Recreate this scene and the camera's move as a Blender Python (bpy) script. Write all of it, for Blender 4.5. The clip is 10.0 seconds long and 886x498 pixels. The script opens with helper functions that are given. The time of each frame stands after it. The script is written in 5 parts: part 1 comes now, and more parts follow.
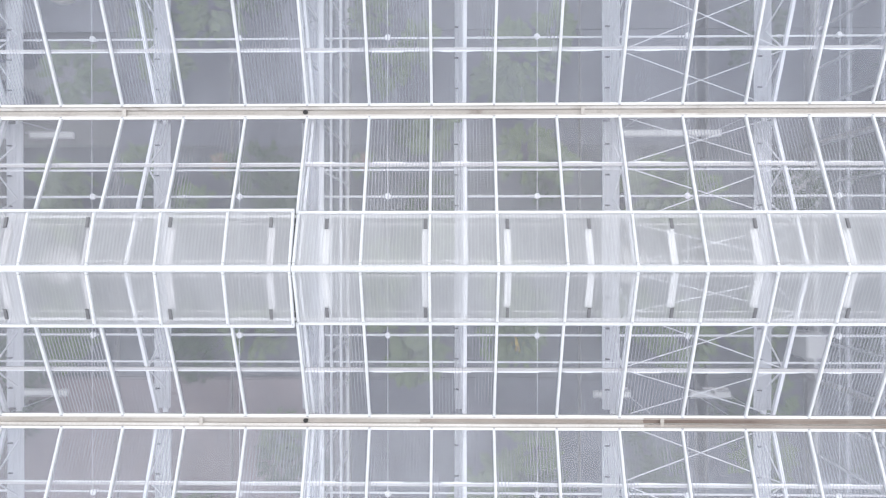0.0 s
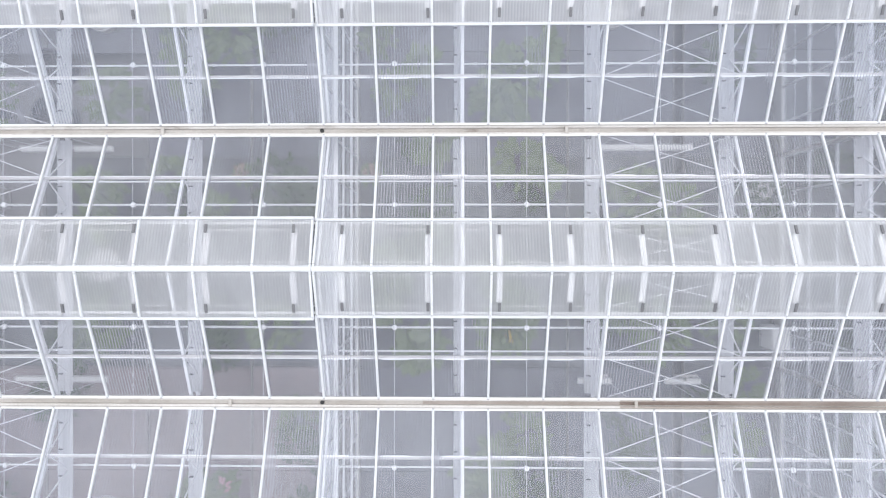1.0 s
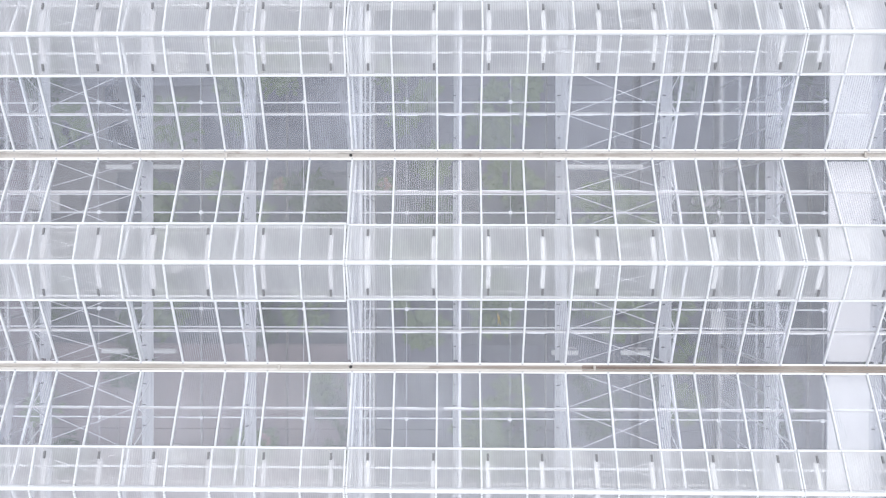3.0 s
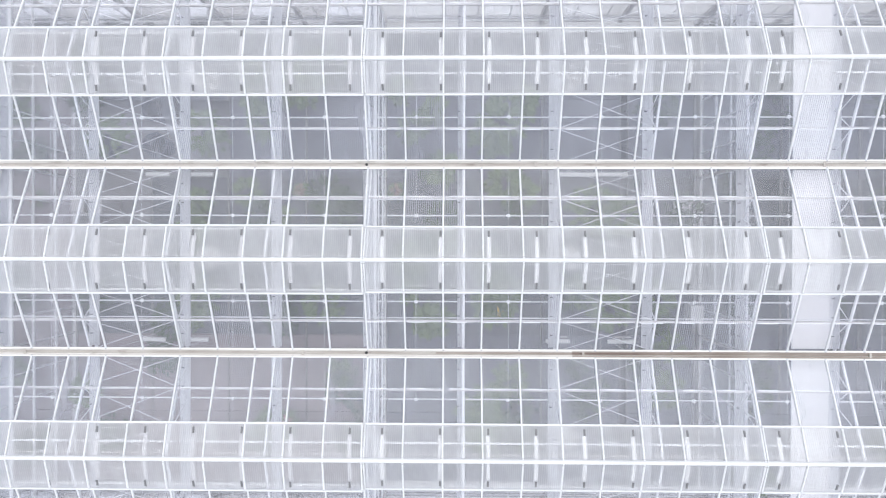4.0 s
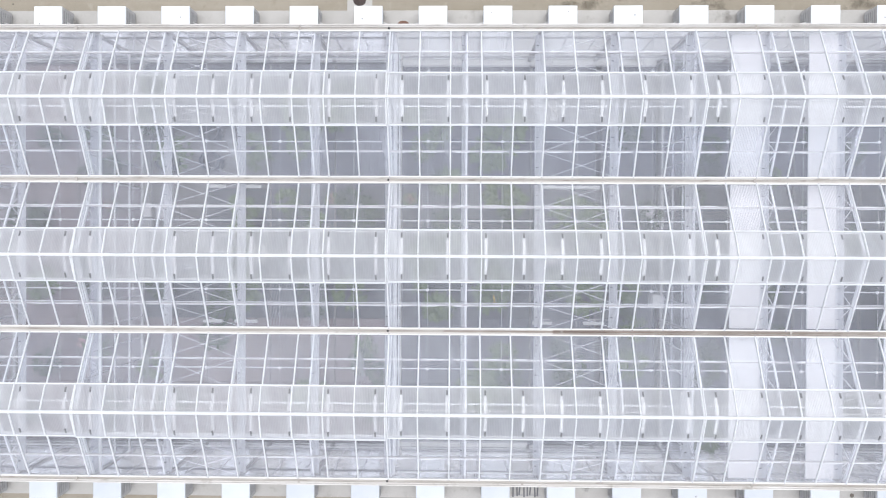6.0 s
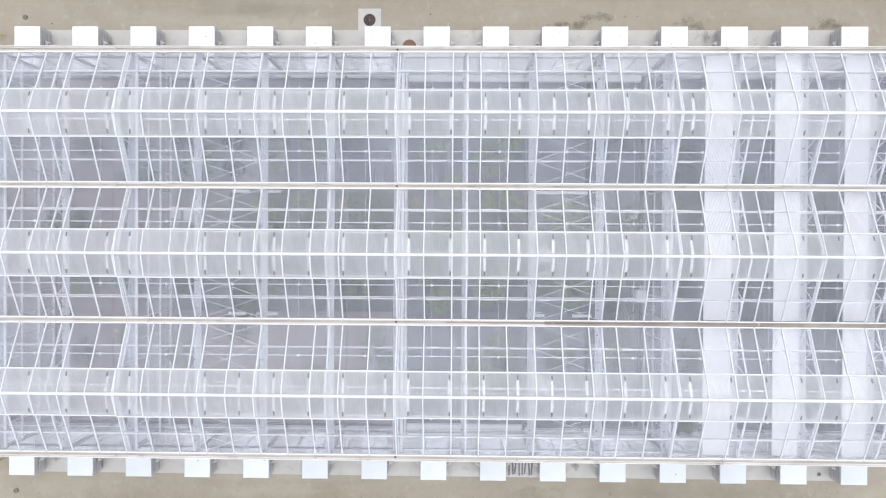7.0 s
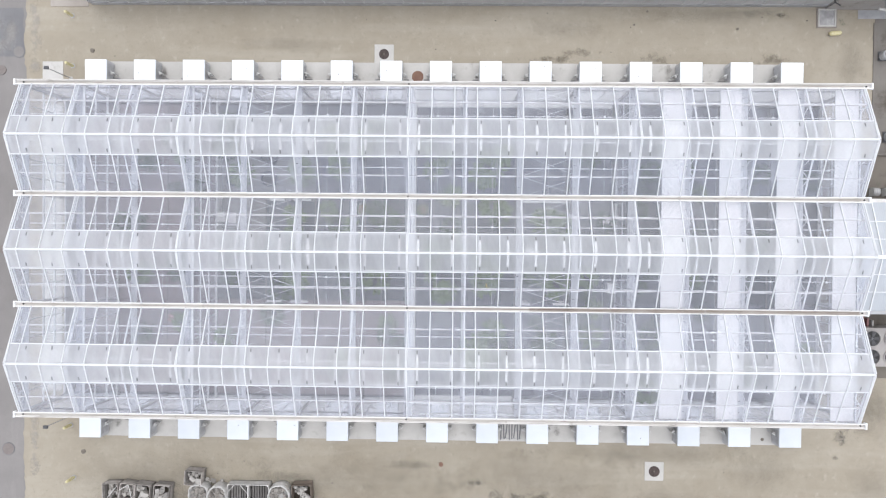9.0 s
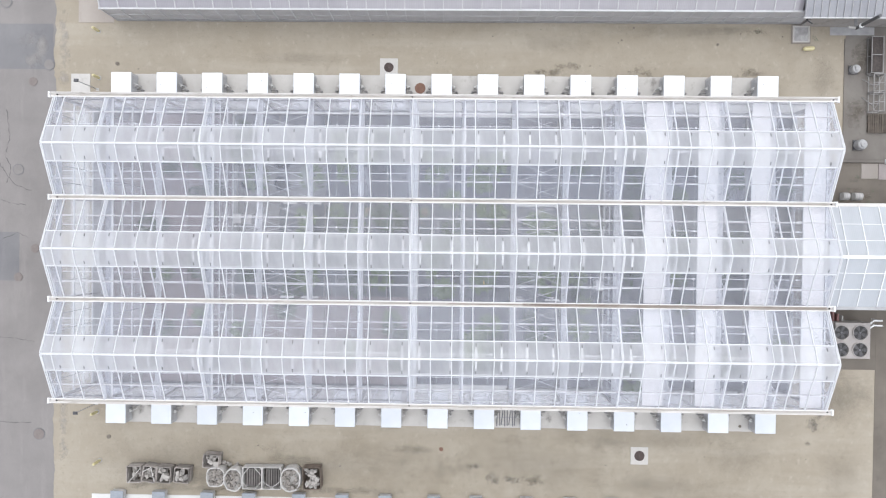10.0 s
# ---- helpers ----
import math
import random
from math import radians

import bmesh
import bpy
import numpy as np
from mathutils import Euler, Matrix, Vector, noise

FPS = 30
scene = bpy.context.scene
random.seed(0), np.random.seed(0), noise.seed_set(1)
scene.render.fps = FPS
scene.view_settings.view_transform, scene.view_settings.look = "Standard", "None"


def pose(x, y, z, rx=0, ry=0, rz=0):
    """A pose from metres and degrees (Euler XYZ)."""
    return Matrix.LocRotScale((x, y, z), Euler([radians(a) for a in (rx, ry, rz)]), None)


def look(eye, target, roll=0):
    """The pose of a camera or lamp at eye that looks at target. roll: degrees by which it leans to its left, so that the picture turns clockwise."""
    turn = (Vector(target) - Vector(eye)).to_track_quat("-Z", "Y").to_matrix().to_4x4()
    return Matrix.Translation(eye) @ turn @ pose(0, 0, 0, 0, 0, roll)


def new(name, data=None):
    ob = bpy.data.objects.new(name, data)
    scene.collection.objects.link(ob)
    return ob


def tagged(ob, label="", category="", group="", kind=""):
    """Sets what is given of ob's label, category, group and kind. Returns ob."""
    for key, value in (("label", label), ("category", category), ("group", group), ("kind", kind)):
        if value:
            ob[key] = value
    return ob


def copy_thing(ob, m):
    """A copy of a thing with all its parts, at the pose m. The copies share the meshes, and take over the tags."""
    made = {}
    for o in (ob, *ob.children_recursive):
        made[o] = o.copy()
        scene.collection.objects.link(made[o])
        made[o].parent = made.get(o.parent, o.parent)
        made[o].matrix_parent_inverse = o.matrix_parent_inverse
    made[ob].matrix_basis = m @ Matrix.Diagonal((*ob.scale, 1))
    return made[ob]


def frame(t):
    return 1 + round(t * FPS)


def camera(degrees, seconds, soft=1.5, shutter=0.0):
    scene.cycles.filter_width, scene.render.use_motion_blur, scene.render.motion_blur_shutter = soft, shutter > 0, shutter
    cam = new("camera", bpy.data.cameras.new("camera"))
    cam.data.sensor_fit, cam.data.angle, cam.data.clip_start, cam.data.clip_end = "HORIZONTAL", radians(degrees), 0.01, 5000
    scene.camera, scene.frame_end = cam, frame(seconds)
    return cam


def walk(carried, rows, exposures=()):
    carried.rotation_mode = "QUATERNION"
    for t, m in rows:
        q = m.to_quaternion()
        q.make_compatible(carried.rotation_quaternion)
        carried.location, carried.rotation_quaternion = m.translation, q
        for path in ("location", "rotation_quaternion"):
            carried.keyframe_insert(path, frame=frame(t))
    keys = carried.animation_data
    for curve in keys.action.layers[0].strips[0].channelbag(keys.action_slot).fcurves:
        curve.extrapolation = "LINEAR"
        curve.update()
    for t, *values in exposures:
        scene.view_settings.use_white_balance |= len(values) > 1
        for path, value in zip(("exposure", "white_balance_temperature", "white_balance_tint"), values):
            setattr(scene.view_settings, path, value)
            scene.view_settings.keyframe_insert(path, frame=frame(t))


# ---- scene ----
cam = camera(72.0, 10.0, 1.2)
# seconds, place in metres, small turns in degrees of a camera that looks straight down
PATH = [
    (0, 2.851, 0.379, 16.904, -0.162, 0.901, -0.026),
    (0.5, 2.883, 0.429, 17.685, -0.277, 0.990, -0.009),
    (1, 2.898, 0.465, 18.520, -0.284, 1.022, 0.004),
    (1.5, 2.898, 0.488, 19.404, -0.265, 0.923, 0.017),
    (2, 2.885, 0.501, 20.365, -0.345, 0.750, 0.036),
    (2.5, 2.862, 0.507, 21.370, -0.469, 0.694, 0.063),
    (4, 2.747, 0.495, 24.602, -0.497, 0.950, 0.131),
    (4.5, 2.700, 0.488, 25.755, -0.474, 0.946, 0.142),
    (5, 2.661, 0.481, 26.945, -0.460, 0.918, 0.193),
    (5.5, 2.605, 0.477, 28.187, -0.463, 0.908, 0.235),
    (7, 2.460, 0.490, 32.221, -0.517, 0.901, 0.344),
    (7.5, 2.427, 0.505, 33.659, -0.505, 0.868, 0.401),
    (8, 2.405, 0.528, 35.129, -0.552, 0.827, 0.442),
    (8.5, 2.397, 0.557, 36.618, -0.626, 0.838, 0.485),
    (9, 2.405, 0.595, 38.104, -0.672, 0.921, 0.549),
    (9.5, 2.431, 0.640, 39.562, -0.712, 0.972, 0.592),
    (10, 2.476, 0.694, 40.958, -0.781, 0.995, 0.637),
]
walk(cam, [(t, pose(x, y, z, a, b, c)) for t, x, y, z, a, b, c in PATH])

# ---- light ----
SKY_STRENGTH, SUN_STRENGTH = 0.10, 0.95
world = bpy.data.worlds.new("overcast_sky")
scene.world = world
world.use_nodes = True
wn, wl = world.node_tree.nodes, world.node_tree.links
wn.clear()
w_out = wn.new("ShaderNodeOutputWorld")
w_sky = wn.new("ShaderNodeTexSky")
w_sky.sky_type, w_sky.sun_disc = "NISHITA", False
w_sky.sun_elevation, w_sky.sun_rotation = radians(58), radians(200)
w_bg = wn.new("ShaderNodeBackground")
w_bg.inputs["Strength"].default_value = SKY_STRENGTH
w_cloud = wn.new("ShaderNodeBackground")
w_cloud.inputs["Color"].default_value = (0.905, 0.935, 1.0, 1)
w_cloud.inputs["Strength"].default_value = 0.95
w_mix = wn.new("ShaderNodeMixShader")
w_mix.inputs[0].default_value = 0.85
wl.new(w_sky.outputs[0], w_bg.inputs["Color"])
wl.new(w_bg.outputs[0], w_mix.inputs[1])
wl.new(w_cloud.outputs[0], w_mix.inputs[2])
wl.new(w_mix.outputs[0], w_out.inputs["Surface"])
sun_data = bpy.data.lights.new("sun", "SUN")
sun_data.energy, sun_data.angle, sun_data.color = SUN_STRENGTH, radians(78), (1.0, 0.97, 0.93)
sun = new("sun", sun_data)
sun.matrix_world = look((0, 0, 60), (-8, -18, 0))
scene.view_settings.exposure = 0.79


# ---- materials ----
class Nodes:
    """A material's node tree, with short calls for the nodes used here."""

    def __init__(self, name):
        self.mat = bpy.data.materials.new(name)
        self.mat.use_nodes = True
        self.tree = self.mat.node_tree
        self.tree.nodes.clear()
        self.out = self.tree.nodes.new("ShaderNodeOutputMaterial")
        self.coord = self.tree.nodes.new("ShaderNodeTexCoord")

    def node(self, kind, **inputs):
        n = self.tree.nodes.new(kind)
        for key, value in inputs.items():
            self.put(n.inputs[key.replace("_", " ")], value)
        return n

    def put(self, socket, value):
        if isinstance(value, bpy.types.NodeSocket):
            self.tree.links.new(value, socket)
        else:
            socket.default_value = value

    def noise(self, scale, detail=4.0, rough=0.55, space="Object", stretch=None):
        vec = self.coord.outputs[space]
        if stretch:
            m = self.node("ShaderNodeMapping")
            self.put(m.inputs["Vector"], vec)
            m.inputs["Scale"].default_value = stretch
            vec = m.outputs[0]
        n = self.node("ShaderNodeTexNoise", Scale=scale, Detail=detail, Roughness=rough)
        self.put(n.inputs["Vector"], vec)
        return n.outputs["Fac"]

    def ramp(self, fac, *stops):
        r = self.node("ShaderNodeValToRGB")
        el = r.color_ramp.elements
        while len(el) < len(stops):
            el.new(0.5)
        for e, (p, c) in zip(el, stops):
            e.position, e.color = p, (*c, 1) if len(c) == 3 else c
        self.put(r.inputs["Fac"], fac)
        return r.outputs["Color"]

    def mixc(self, fac, a, b, mode="MIX"):
        m = self.tree.nodes.new("ShaderNodeMix")
        m.data_type, m.blend_type = "RGBA", mode
        self.put(m.inputs[0], fac)
        self.put(m.inputs[6], a if not isinstance(a, tuple) else (*a, 1))
        self.put(m.inputs[7], b if not isinstance(b, tuple) else (*b, 1))
        return m.outputs[2]

    def math(self, op, a, b=0.0, clamp=False):
        m = self.tree.nodes.new("ShaderNodeMath")
        m.operation, m.use_clamp = op, clamp
        self.put(m.inputs[0], a)
        self.put(m.inputs[1], b)
        return m.outputs[0]

    def span(self, fac, lo, hi, to0=0.0, to1=1.0):
        m = self.tree.nodes.new("ShaderNodeMapRange")
        self.put(m.inputs["Value"], fac)
        for key, v in (("From Min", lo), ("From Max", hi), ("To Min", to0), ("To Max", to1)):
            m.inputs[key].default_value = v
        return m.outputs[0]

    def bump(self, height, strength=0.3, distance=0.01):
        return self.node("ShaderNodeBump", Height=height, Strength=strength, Distance=distance).outputs[0]

    def principled(self, color, rough=0.6, metal=0.0, normal=None, **more):
        p = self.node("ShaderNodeBsdfPrincipled")
        self.put(p.inputs["Base Color"], (*color, 1) if isinstance(color, tuple) else color)
        self.put(p.inputs["Roughness"], rough)
        p.inputs["Metallic"].default_value = metal
        if normal is not None:
            self.put(p.inputs["Normal"], normal)
        for key, value in more.items():
            self.put(p.inputs[key.replace("_", " ")], value)
        self.tree.links.new(p.outputs[0], self.out.inputs["Surface"])
        return self.mat


def surface(name, a, b, scale=6.0, fine=60.0, rough=0.6, metal=0.0, bump=0.15, distance=0.004, spots=None, space="Object", each=0.0):
    """Two tones mixed by a broad noise, with a fine grain, relief and, where given, stains of a third tone.
    each: how far single pieces differ in brightness."""
    n = Nodes(name)
    broad, grain = n.noise(scale, 5, space=space), n.noise(fine, 3, space=space)
    c = n.mixc(n.span(broad, 0.3, 0.7), a, b)
    c = n.mixc(0.35, c, n.ramp(grain, (0.3, (0.35, 0.35, 0.35)), (0.7, (0.65, 0.65, 0.65))), "OVERLAY")
    if spots:
        c = n.mixc(n.span(n.noise(scale * 2.3, 6, 0.65, space=space), 0.58, 0.72, 0, 0.85), c, spots)
    if each:
        info = n.node("ShaderNodeObjectInfo")
        c = n.mixc(1.0, c, n.ramp(info.outputs["Random"], (0.0, (1 - each,) * 3), (1.0, (1.0,) * 3)), "MULTIPLY")
    r = n.span(grain, 0.2, 0.8, max(rough - 0.1, 0.02), min(rough + 0.1, 1))
    return n.principled(c, r, metal, n.bump(grain, bump, distance))


def glazing(name, haze, rib, pitch, tint, gloss=0.10, blur=0.0, milk_tone=(0.80, 0.83, 0.90)):
    """Clear ribbed plastic sheet: lets light straight through, scatters a part of it, and mirrors the sky.
    haze: share scattered on the flat, blur: share of the clear part that is frosted, rib: more of it along the ribs, pitch: metres from rib to rib (0: none)."""
    n = Nodes(name)
    dirt = n.span(n.noise(1.1, 5, 0.6, "Object", (1, 0.35, 1)), 0.35, 0.75, -0.04, 0.08)
    info = n.node("ShaderNodeObjectInfo")
    share = n.math("ADD", dirt, n.span(info.outputs["Random"], 0, 1, haze - 0.03, haze + 0.03))
    if pitch:
        sep = n.node("ShaderNodeSeparateXYZ")
        n.put(sep.inputs[0], n.coord.outputs["Object"])
        wave = n.math("SINE", n.math("MULTIPLY", sep.outputs[0], 2 * math.pi / pitch))
        depth = n.span(n.math("FRACT", n.math("MULTIPLY", info.outputs["Random"], 7.31)), 0, 1, 0.12, 1.15)
        share = n.math("ADD", share, n.math("MULTIPLY", depth, n.span(wave, 0.35, 0.95, 0.0, rib)), clamp=True)
    clear = n.node("ShaderNodeBsdfTransparent", Color=(*tint, 1))
    soft = n.node("ShaderNodeBsdfRefraction", Color=(*tint, 1), Roughness=0.13, IOR=1.02)
    see = n.tree.nodes.new("ShaderNodeMixShader")
    see.inputs[0].default_value = blur
    n.put(see.inputs[1], clear.outputs[0]), n.put(see.inputs[2], soft.outputs[0])
    white = n.node("ShaderNodeBsdfDiffuse", Color=(*milk_tone, 1))
    glow = n.node("ShaderNodeBsdfTranslucent", Color=(*milk_tone, 1))
    milk = n.tree.nodes.new("ShaderNodeMixShader")
    milk.inputs[0].default_value = 0.4
    n.put(milk.inputs[1], white.outputs[0]), n.put(milk.inputs[2], glow.outputs[0])
    body = n.tree.nodes.new("ShaderNodeMixShader")
    n.put(body.inputs[0], share), n.put(body.inputs[1], see.outputs[0]), n.put(body.inputs[2], milk.outputs[0])
    shine = n.node("ShaderNodeBsdfGlossy", Roughness=0.12)
    edge = n.node("ShaderNodeLayerWeight", Blend=0.5)
    sheen = n.math("ADD", n.math("MULTIPLY", n.math("POWER", edge.outputs["Facing"], 5.0), 0.6), 0.04)
    top = n.tree.nodes.new("ShaderNodeMixShader")
    n.put(top.inputs[0], n.math("MULTIPLY", sheen, gloss / 0.04 * 0.5, clamp=True))
    n.put(top.inputs[1], body.outputs[0]), n.put(top.inputs[2], shine.outputs[0])
    n.tree.links.new(top.outputs[0], n.out.inputs["Surface"])
    return n.mat


def fabric(name, color, through_share):
    n = Nodes(name)
    weave = n.noise(2.2, 5, 0.6, "Object", (3, 0.6, 1))
    c = n.mixc(n.span(weave, 0.3, 0.7), color, tuple(v * 0.93 for v in color))
    d = n.node("ShaderNodeBsdfDiffuse")
    t = n.node("ShaderNodeBsdfTranslucent")
    n.put(d.inputs["Color"], c), n.put(t.inputs["Color"], c)
    b = n.bump(n.noise(1.6, 3, 0.5, "Object", (3, 0.25, 1)), 0.12, 0.03)
    n.put(d.inputs["Normal"], b)
    m = n.tree.nodes.new("ShaderNodeMixShader")
    m.inputs[0].default_value = through_share
    n.put(m.inputs[1], d.outputs[0]), n.put(m.inputs[2], t.outputs[0])
    n.tree.links.new(m.outputs[0], n.out.inputs["Surface"])
    return n.mat


def yard_concrete():
    """Worn beige concrete: broad tone, tyre-long streaks, speckle, dark damp stains, hairline cracks."""
    n = Nodes("yard_concrete")
    broad = n.noise(0.16, 6, 0.6)
    mid = n.noise(0.9, 6, 0.65)
    streak = n.noise(0.35, 5, 0.6, "Object", (0.18, 1.6, 1))
    grain = n.noise(38, 4, 0.7)
    blot = n.noise(0.45, 8, 0.72)
    c = n.mixc(n.span(broad, 0.32, 0.68), (0.282, 0.245, 0.190), (0.334, 0.299, 0.244))
    c = n.mixc(n.span(mid, 0.35, 0.75, 0, 0.6), c, (0.246, 0.213, 0.166))
    c = n.mixc(n.span(streak, 0.5, 0.72, 0, 0.55), c, (0.381, 0.346, 0.289))
    c = n.mixc(n.span(blot, 0.54, 0.72, 0, 0.5), c, (0.376, 0.341, 0.283))
    c = n.mixc(n.span(n.noise(0.7, 8, 0.74), 0.60, 0.78, 0, 0.65), c, (0.188, 0.157, 0.118))
    c = n.mixc(n.span(n.noise(3.2, 7, 0.78), 0.55, 0.72, 0, 0.62), c, (0.193, 0.166, 0.127))
    c = n.mixc(n.span(n.noise(2.6, 7, 0.75, stretch=(1, 0.6, 1)), 0.56, 0.70, 0, 0.6), c, (0.404, 0.369, 0.309))
    c = n.mixc(0.4, c, n.ramp(grain, (0.3, (0.36,) * 3), (0.7, (0.64,) * 3)), "OVERLAY")
    return n.principled(c, 0.85, 0, n.bump(grain, 0.25, 0.005))


def asphalt_worn(name, a, b):
    n = Nodes(name)
    c = n.mixc(n.span(n.noise(0.3, 6, 0.62), 0.3, 0.7), a, b)
    c = n.mixc(n.span(n.noise(0.8, 5, 0.6, "Object", (1.8, 0.25, 1)), 0.55, 0.75, 0, 0.4), c, tuple(v * 1.25 for v in b))
    grain = n.noise(55, 4, 0.75)
    c = n.mixc(0.5, c, n.ramp(grain, (0.3, (0.34,) * 3), (0.7, (0.66,) * 3)), "OVERLAY")
    return n.principled(c, 0.9, 0, n.bump(grain, 0.4, 0.006))


PITCH = 1.19 / 19                      # rib to rib of the plastic sheets
WHITE = surface("white_coated_metal", (0.80, 0.81, 0.82), (0.74, 0.75, 0.76), 1.5, 40, 0.4, 0, 0.05)
RAIL = surface("white_aluminium_rail", (0.62, 0.63, 0.65), (0.53, 0.54, 0.56), 0.9, 30, 0.45, 0, 0.05)
STEEL = surface("galvanised_steel", (0.55, 0.56, 0.58), (0.66, 0.67, 0.69), 3, 50, 0.5, 0.35, 0.1)
TRUSS = surface("white_painted_truss", (0.70, 0.71, 0.73), (0.63, 0.64, 0.66), 2, 40, 0.5, 0, 0.06)
TROUGH = surface("weathered_gutter", (0.50, 0.475, 0.45), (0.62, 0.60, 0.585), 0.5, 25, 0.6, 0.1, 0.1, spots=(0.33, 0.30, 0.27))
LIP = surface("pale_gutter_lip", (0.66, 0.65, 0.64), (0.75, 0.745, 0.74), 0.7, 25, 0.5, 0.05, 0.08)
SILT = surface("gutter_silt", (0.36, 0.33, 0.30), (0.50, 0.475, 0.45), 0.6, 25, 0.85, 0, 0.2, spots=(0.22, 0.19, 0.165))
SILTMID = surface("brown_gutter_silt", (0.24, 0.20, 0.175), (0.40, 0.365, 0.335), 0.5, 25, 0.85, 0, 0.2, spots=(0.16, 0.13, 0.115))
SILTDARK = surface("dark_gutter_silt", (0.13, 0.09, 0.075), (0.30, 0.255, 0.225), 0.35, 25, 0.85, 0, 0.2, spots=(0.10, 0.07, 0.06))
MIDGREY = surface("mid_grey_metal", (0.11, 0.11, 0.12), (0.16, 0.16, 0.17), 8, 60, 0.5, 0.2)
DARK = surface("dark_metal", (0.06, 0.06, 0.065), (0.11, 0.11, 0.115), 8, 60, 0.5, 0.4)
GREYMETAL = surface("grey_sheet_metal", (0.30, 0.30, 0.31), (0.40, 0.40, 0.41), 2, 40, 0.5, 0.3)
BLACK = surface("black_void_plastic", (0.012, 0.012, 0.013), (0.02, 0.02, 0.02), 8, 60, 0.6)
ROOFGLASS = glazing("corrugated_clear_plastic", 0.20, 0.055, PITCH, (0.86, 0.865, 0.89), 0.09, 0.4, (0.82, 0.84, 0.945))
ROOFINNER = glazing("clearer_corrugated_plastic", 0.165, 0.145, PITCH, (0.86, 0.865, 0.89), 0.09, 0.4, (0.82, 0.84, 0.945))
ROOFSMOOTH = glazing("flatter_clear_plastic", 0.225, 0.065, PITCH, (0.85, 0.865, 0.89), 0.09, 0.4, (0.78, 0.81, 0.93))
VENTGLASS = glazing("hazy_vent_plastic", 0.395, 0.05, PITCH, (0.86, 0.865, 0.88), 0.09, 0.3, (0.82, 0.835, 0.885))
WALLGLASS = glazing("clear_wall_plastic", 0.045, 0.0, 0.0, (0.95, 0.955, 0.965), 0.06)
SIDEWALL = glazing("clear_side_wall_plastic", 0.26, 0.04, PITCH, (0.96, 0.96, 0.965), 0.06, 0.0, (0.91, 0.91, 0.915))
HAZYWALL = glazing("hazy_side_wall_plastic", 0.52, 0.04, PITCH, (0.96, 0.96, 0.96), 0.06, 0.0, (0.92, 0.92, 0.91))
OPAL = glazing("opal_white_plastic", 0.85, 0.05, 0.11, (0.8, 0.84, 0.88), 0.09, 0.0, (0.565, 0.59, 0.625))
NEIGHBOUR = glazing("dusty_grey_plastic", 0.86, 0.06, 0.11, (0.8, 0.84, 0.88), 0.09, 0.0, (0.465, 0.45, 0.485))
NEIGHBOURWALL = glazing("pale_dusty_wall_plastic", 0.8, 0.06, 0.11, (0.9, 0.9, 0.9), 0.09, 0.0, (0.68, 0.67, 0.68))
DULLRAIL = surface("dull_white_rail", (0.50, 0.50, 0.51), (0.42, 0.42, 0.43), 1.2, 40, 0.6)
POSTGREY = surface("grey_painted_post", (0.40, 0.39, 0.38), (0.47, 0.46, 0.45), 2, 40, 0.6)
CURTAIN = fabric("white_shade_cloth", (0.81, 0.803, 0.81), 0.2)
FOLDED = fabric("folded_shade_cloth", (0.66, 0.67, 0.70), 0.2)
YARD = yard_concrete()
APRON = surface("pale_apron_concrete", (0.42, 0.405, 0.385), (0.49, 0.475, 0.455), 0.7, 45, 0.85, 0, 0.2, spots=(0.33, 0.31, 0.285))
LOBBY = surface("damp_lobby_concrete", (0.225, 0.197, 0.195), (0.31, 0.274, 0.268), 0.6, 45, 0.8, 0, 0.15, spots=(0.15, 0.145, 0.14))
WALK = surface("pale_walk_concrete", (0.50, 0.49, 0.45), (0.58, 0.57, 0.53), 0.6, 45, 0.8, 0, 0.15, spots=(0.40, 0.385, 0.35))
SLAB = surface("grey_slab_concrete", (0.13, 0.117, 0.105), (0.18, 0.166, 0.15), 0.6, 45, 0.85, 0, 0.2, spots=(0.12, 0.11, 0.10))
PINKSLAB = surface("pinkish_slab_concrete", (0.31, 0.275, 0.245), (0.36, 0.325, 0.295), 0.5, 45, 0.85, 0, 0.2, spots=(0.27, 0.24, 0.21))
SLABWARM = surface("brown_slab_concrete", (0.112, 0.097, 0.082), (0.155, 0.136, 0.115), 0.5, 45, 0.85, 0, 0.2, spots=(0.09, 0.078, 0.067))
TIMBERDARK = surface("dark_wet_timber", (0.075, 0.06, 0.048), (0.12, 0.10, 0.08), 4, 50, 0.8, 0, 0.3, each=0.3)
SUBFLOOR = surface("floor_bed_concrete", (0.30, 0.30, 0.30), (0.36, 0.36, 0.36), 0.5, 40, 0.75, 0, 0.15)
INFLOOR = surface("greenhouse_floor_concrete", (0.42, 0.42, 0.43), (0.50, 0.50, 0.51), 0.5, 40, 0.75, 0, 0.15, spots=(0.36, 0.36, 0.365))
ASPHALT = asphalt_worn("worn_grey_asphalt", (0.18, 0.168, 0.163), (0.232, 0.217, 0.21))
ASPHALT2 = asphalt_worn("dark_asphalt_patch", (0.14, 0.138, 0.145), (0.19, 0.186, 0.19))
KNEE = surface("pale_knee_wall", (0.55, 0.55, 0.545), (0.62, 0.62, 0.615), 1.2, 40, 0.7)
UNITTOP = surface("white_unit_lid", (0.70, 0.725, 0.77), (0.76, 0.775, 0.80), 1.0, 40, 0.35, 0, 0.03)
UNITBLUE = surface("bluish_white_unit_lid", (0.60, 0.635, 0.685), (0.66, 0.69, 0.73), 1.0, 40, 0.4, 0, 0.03, each=0.12)
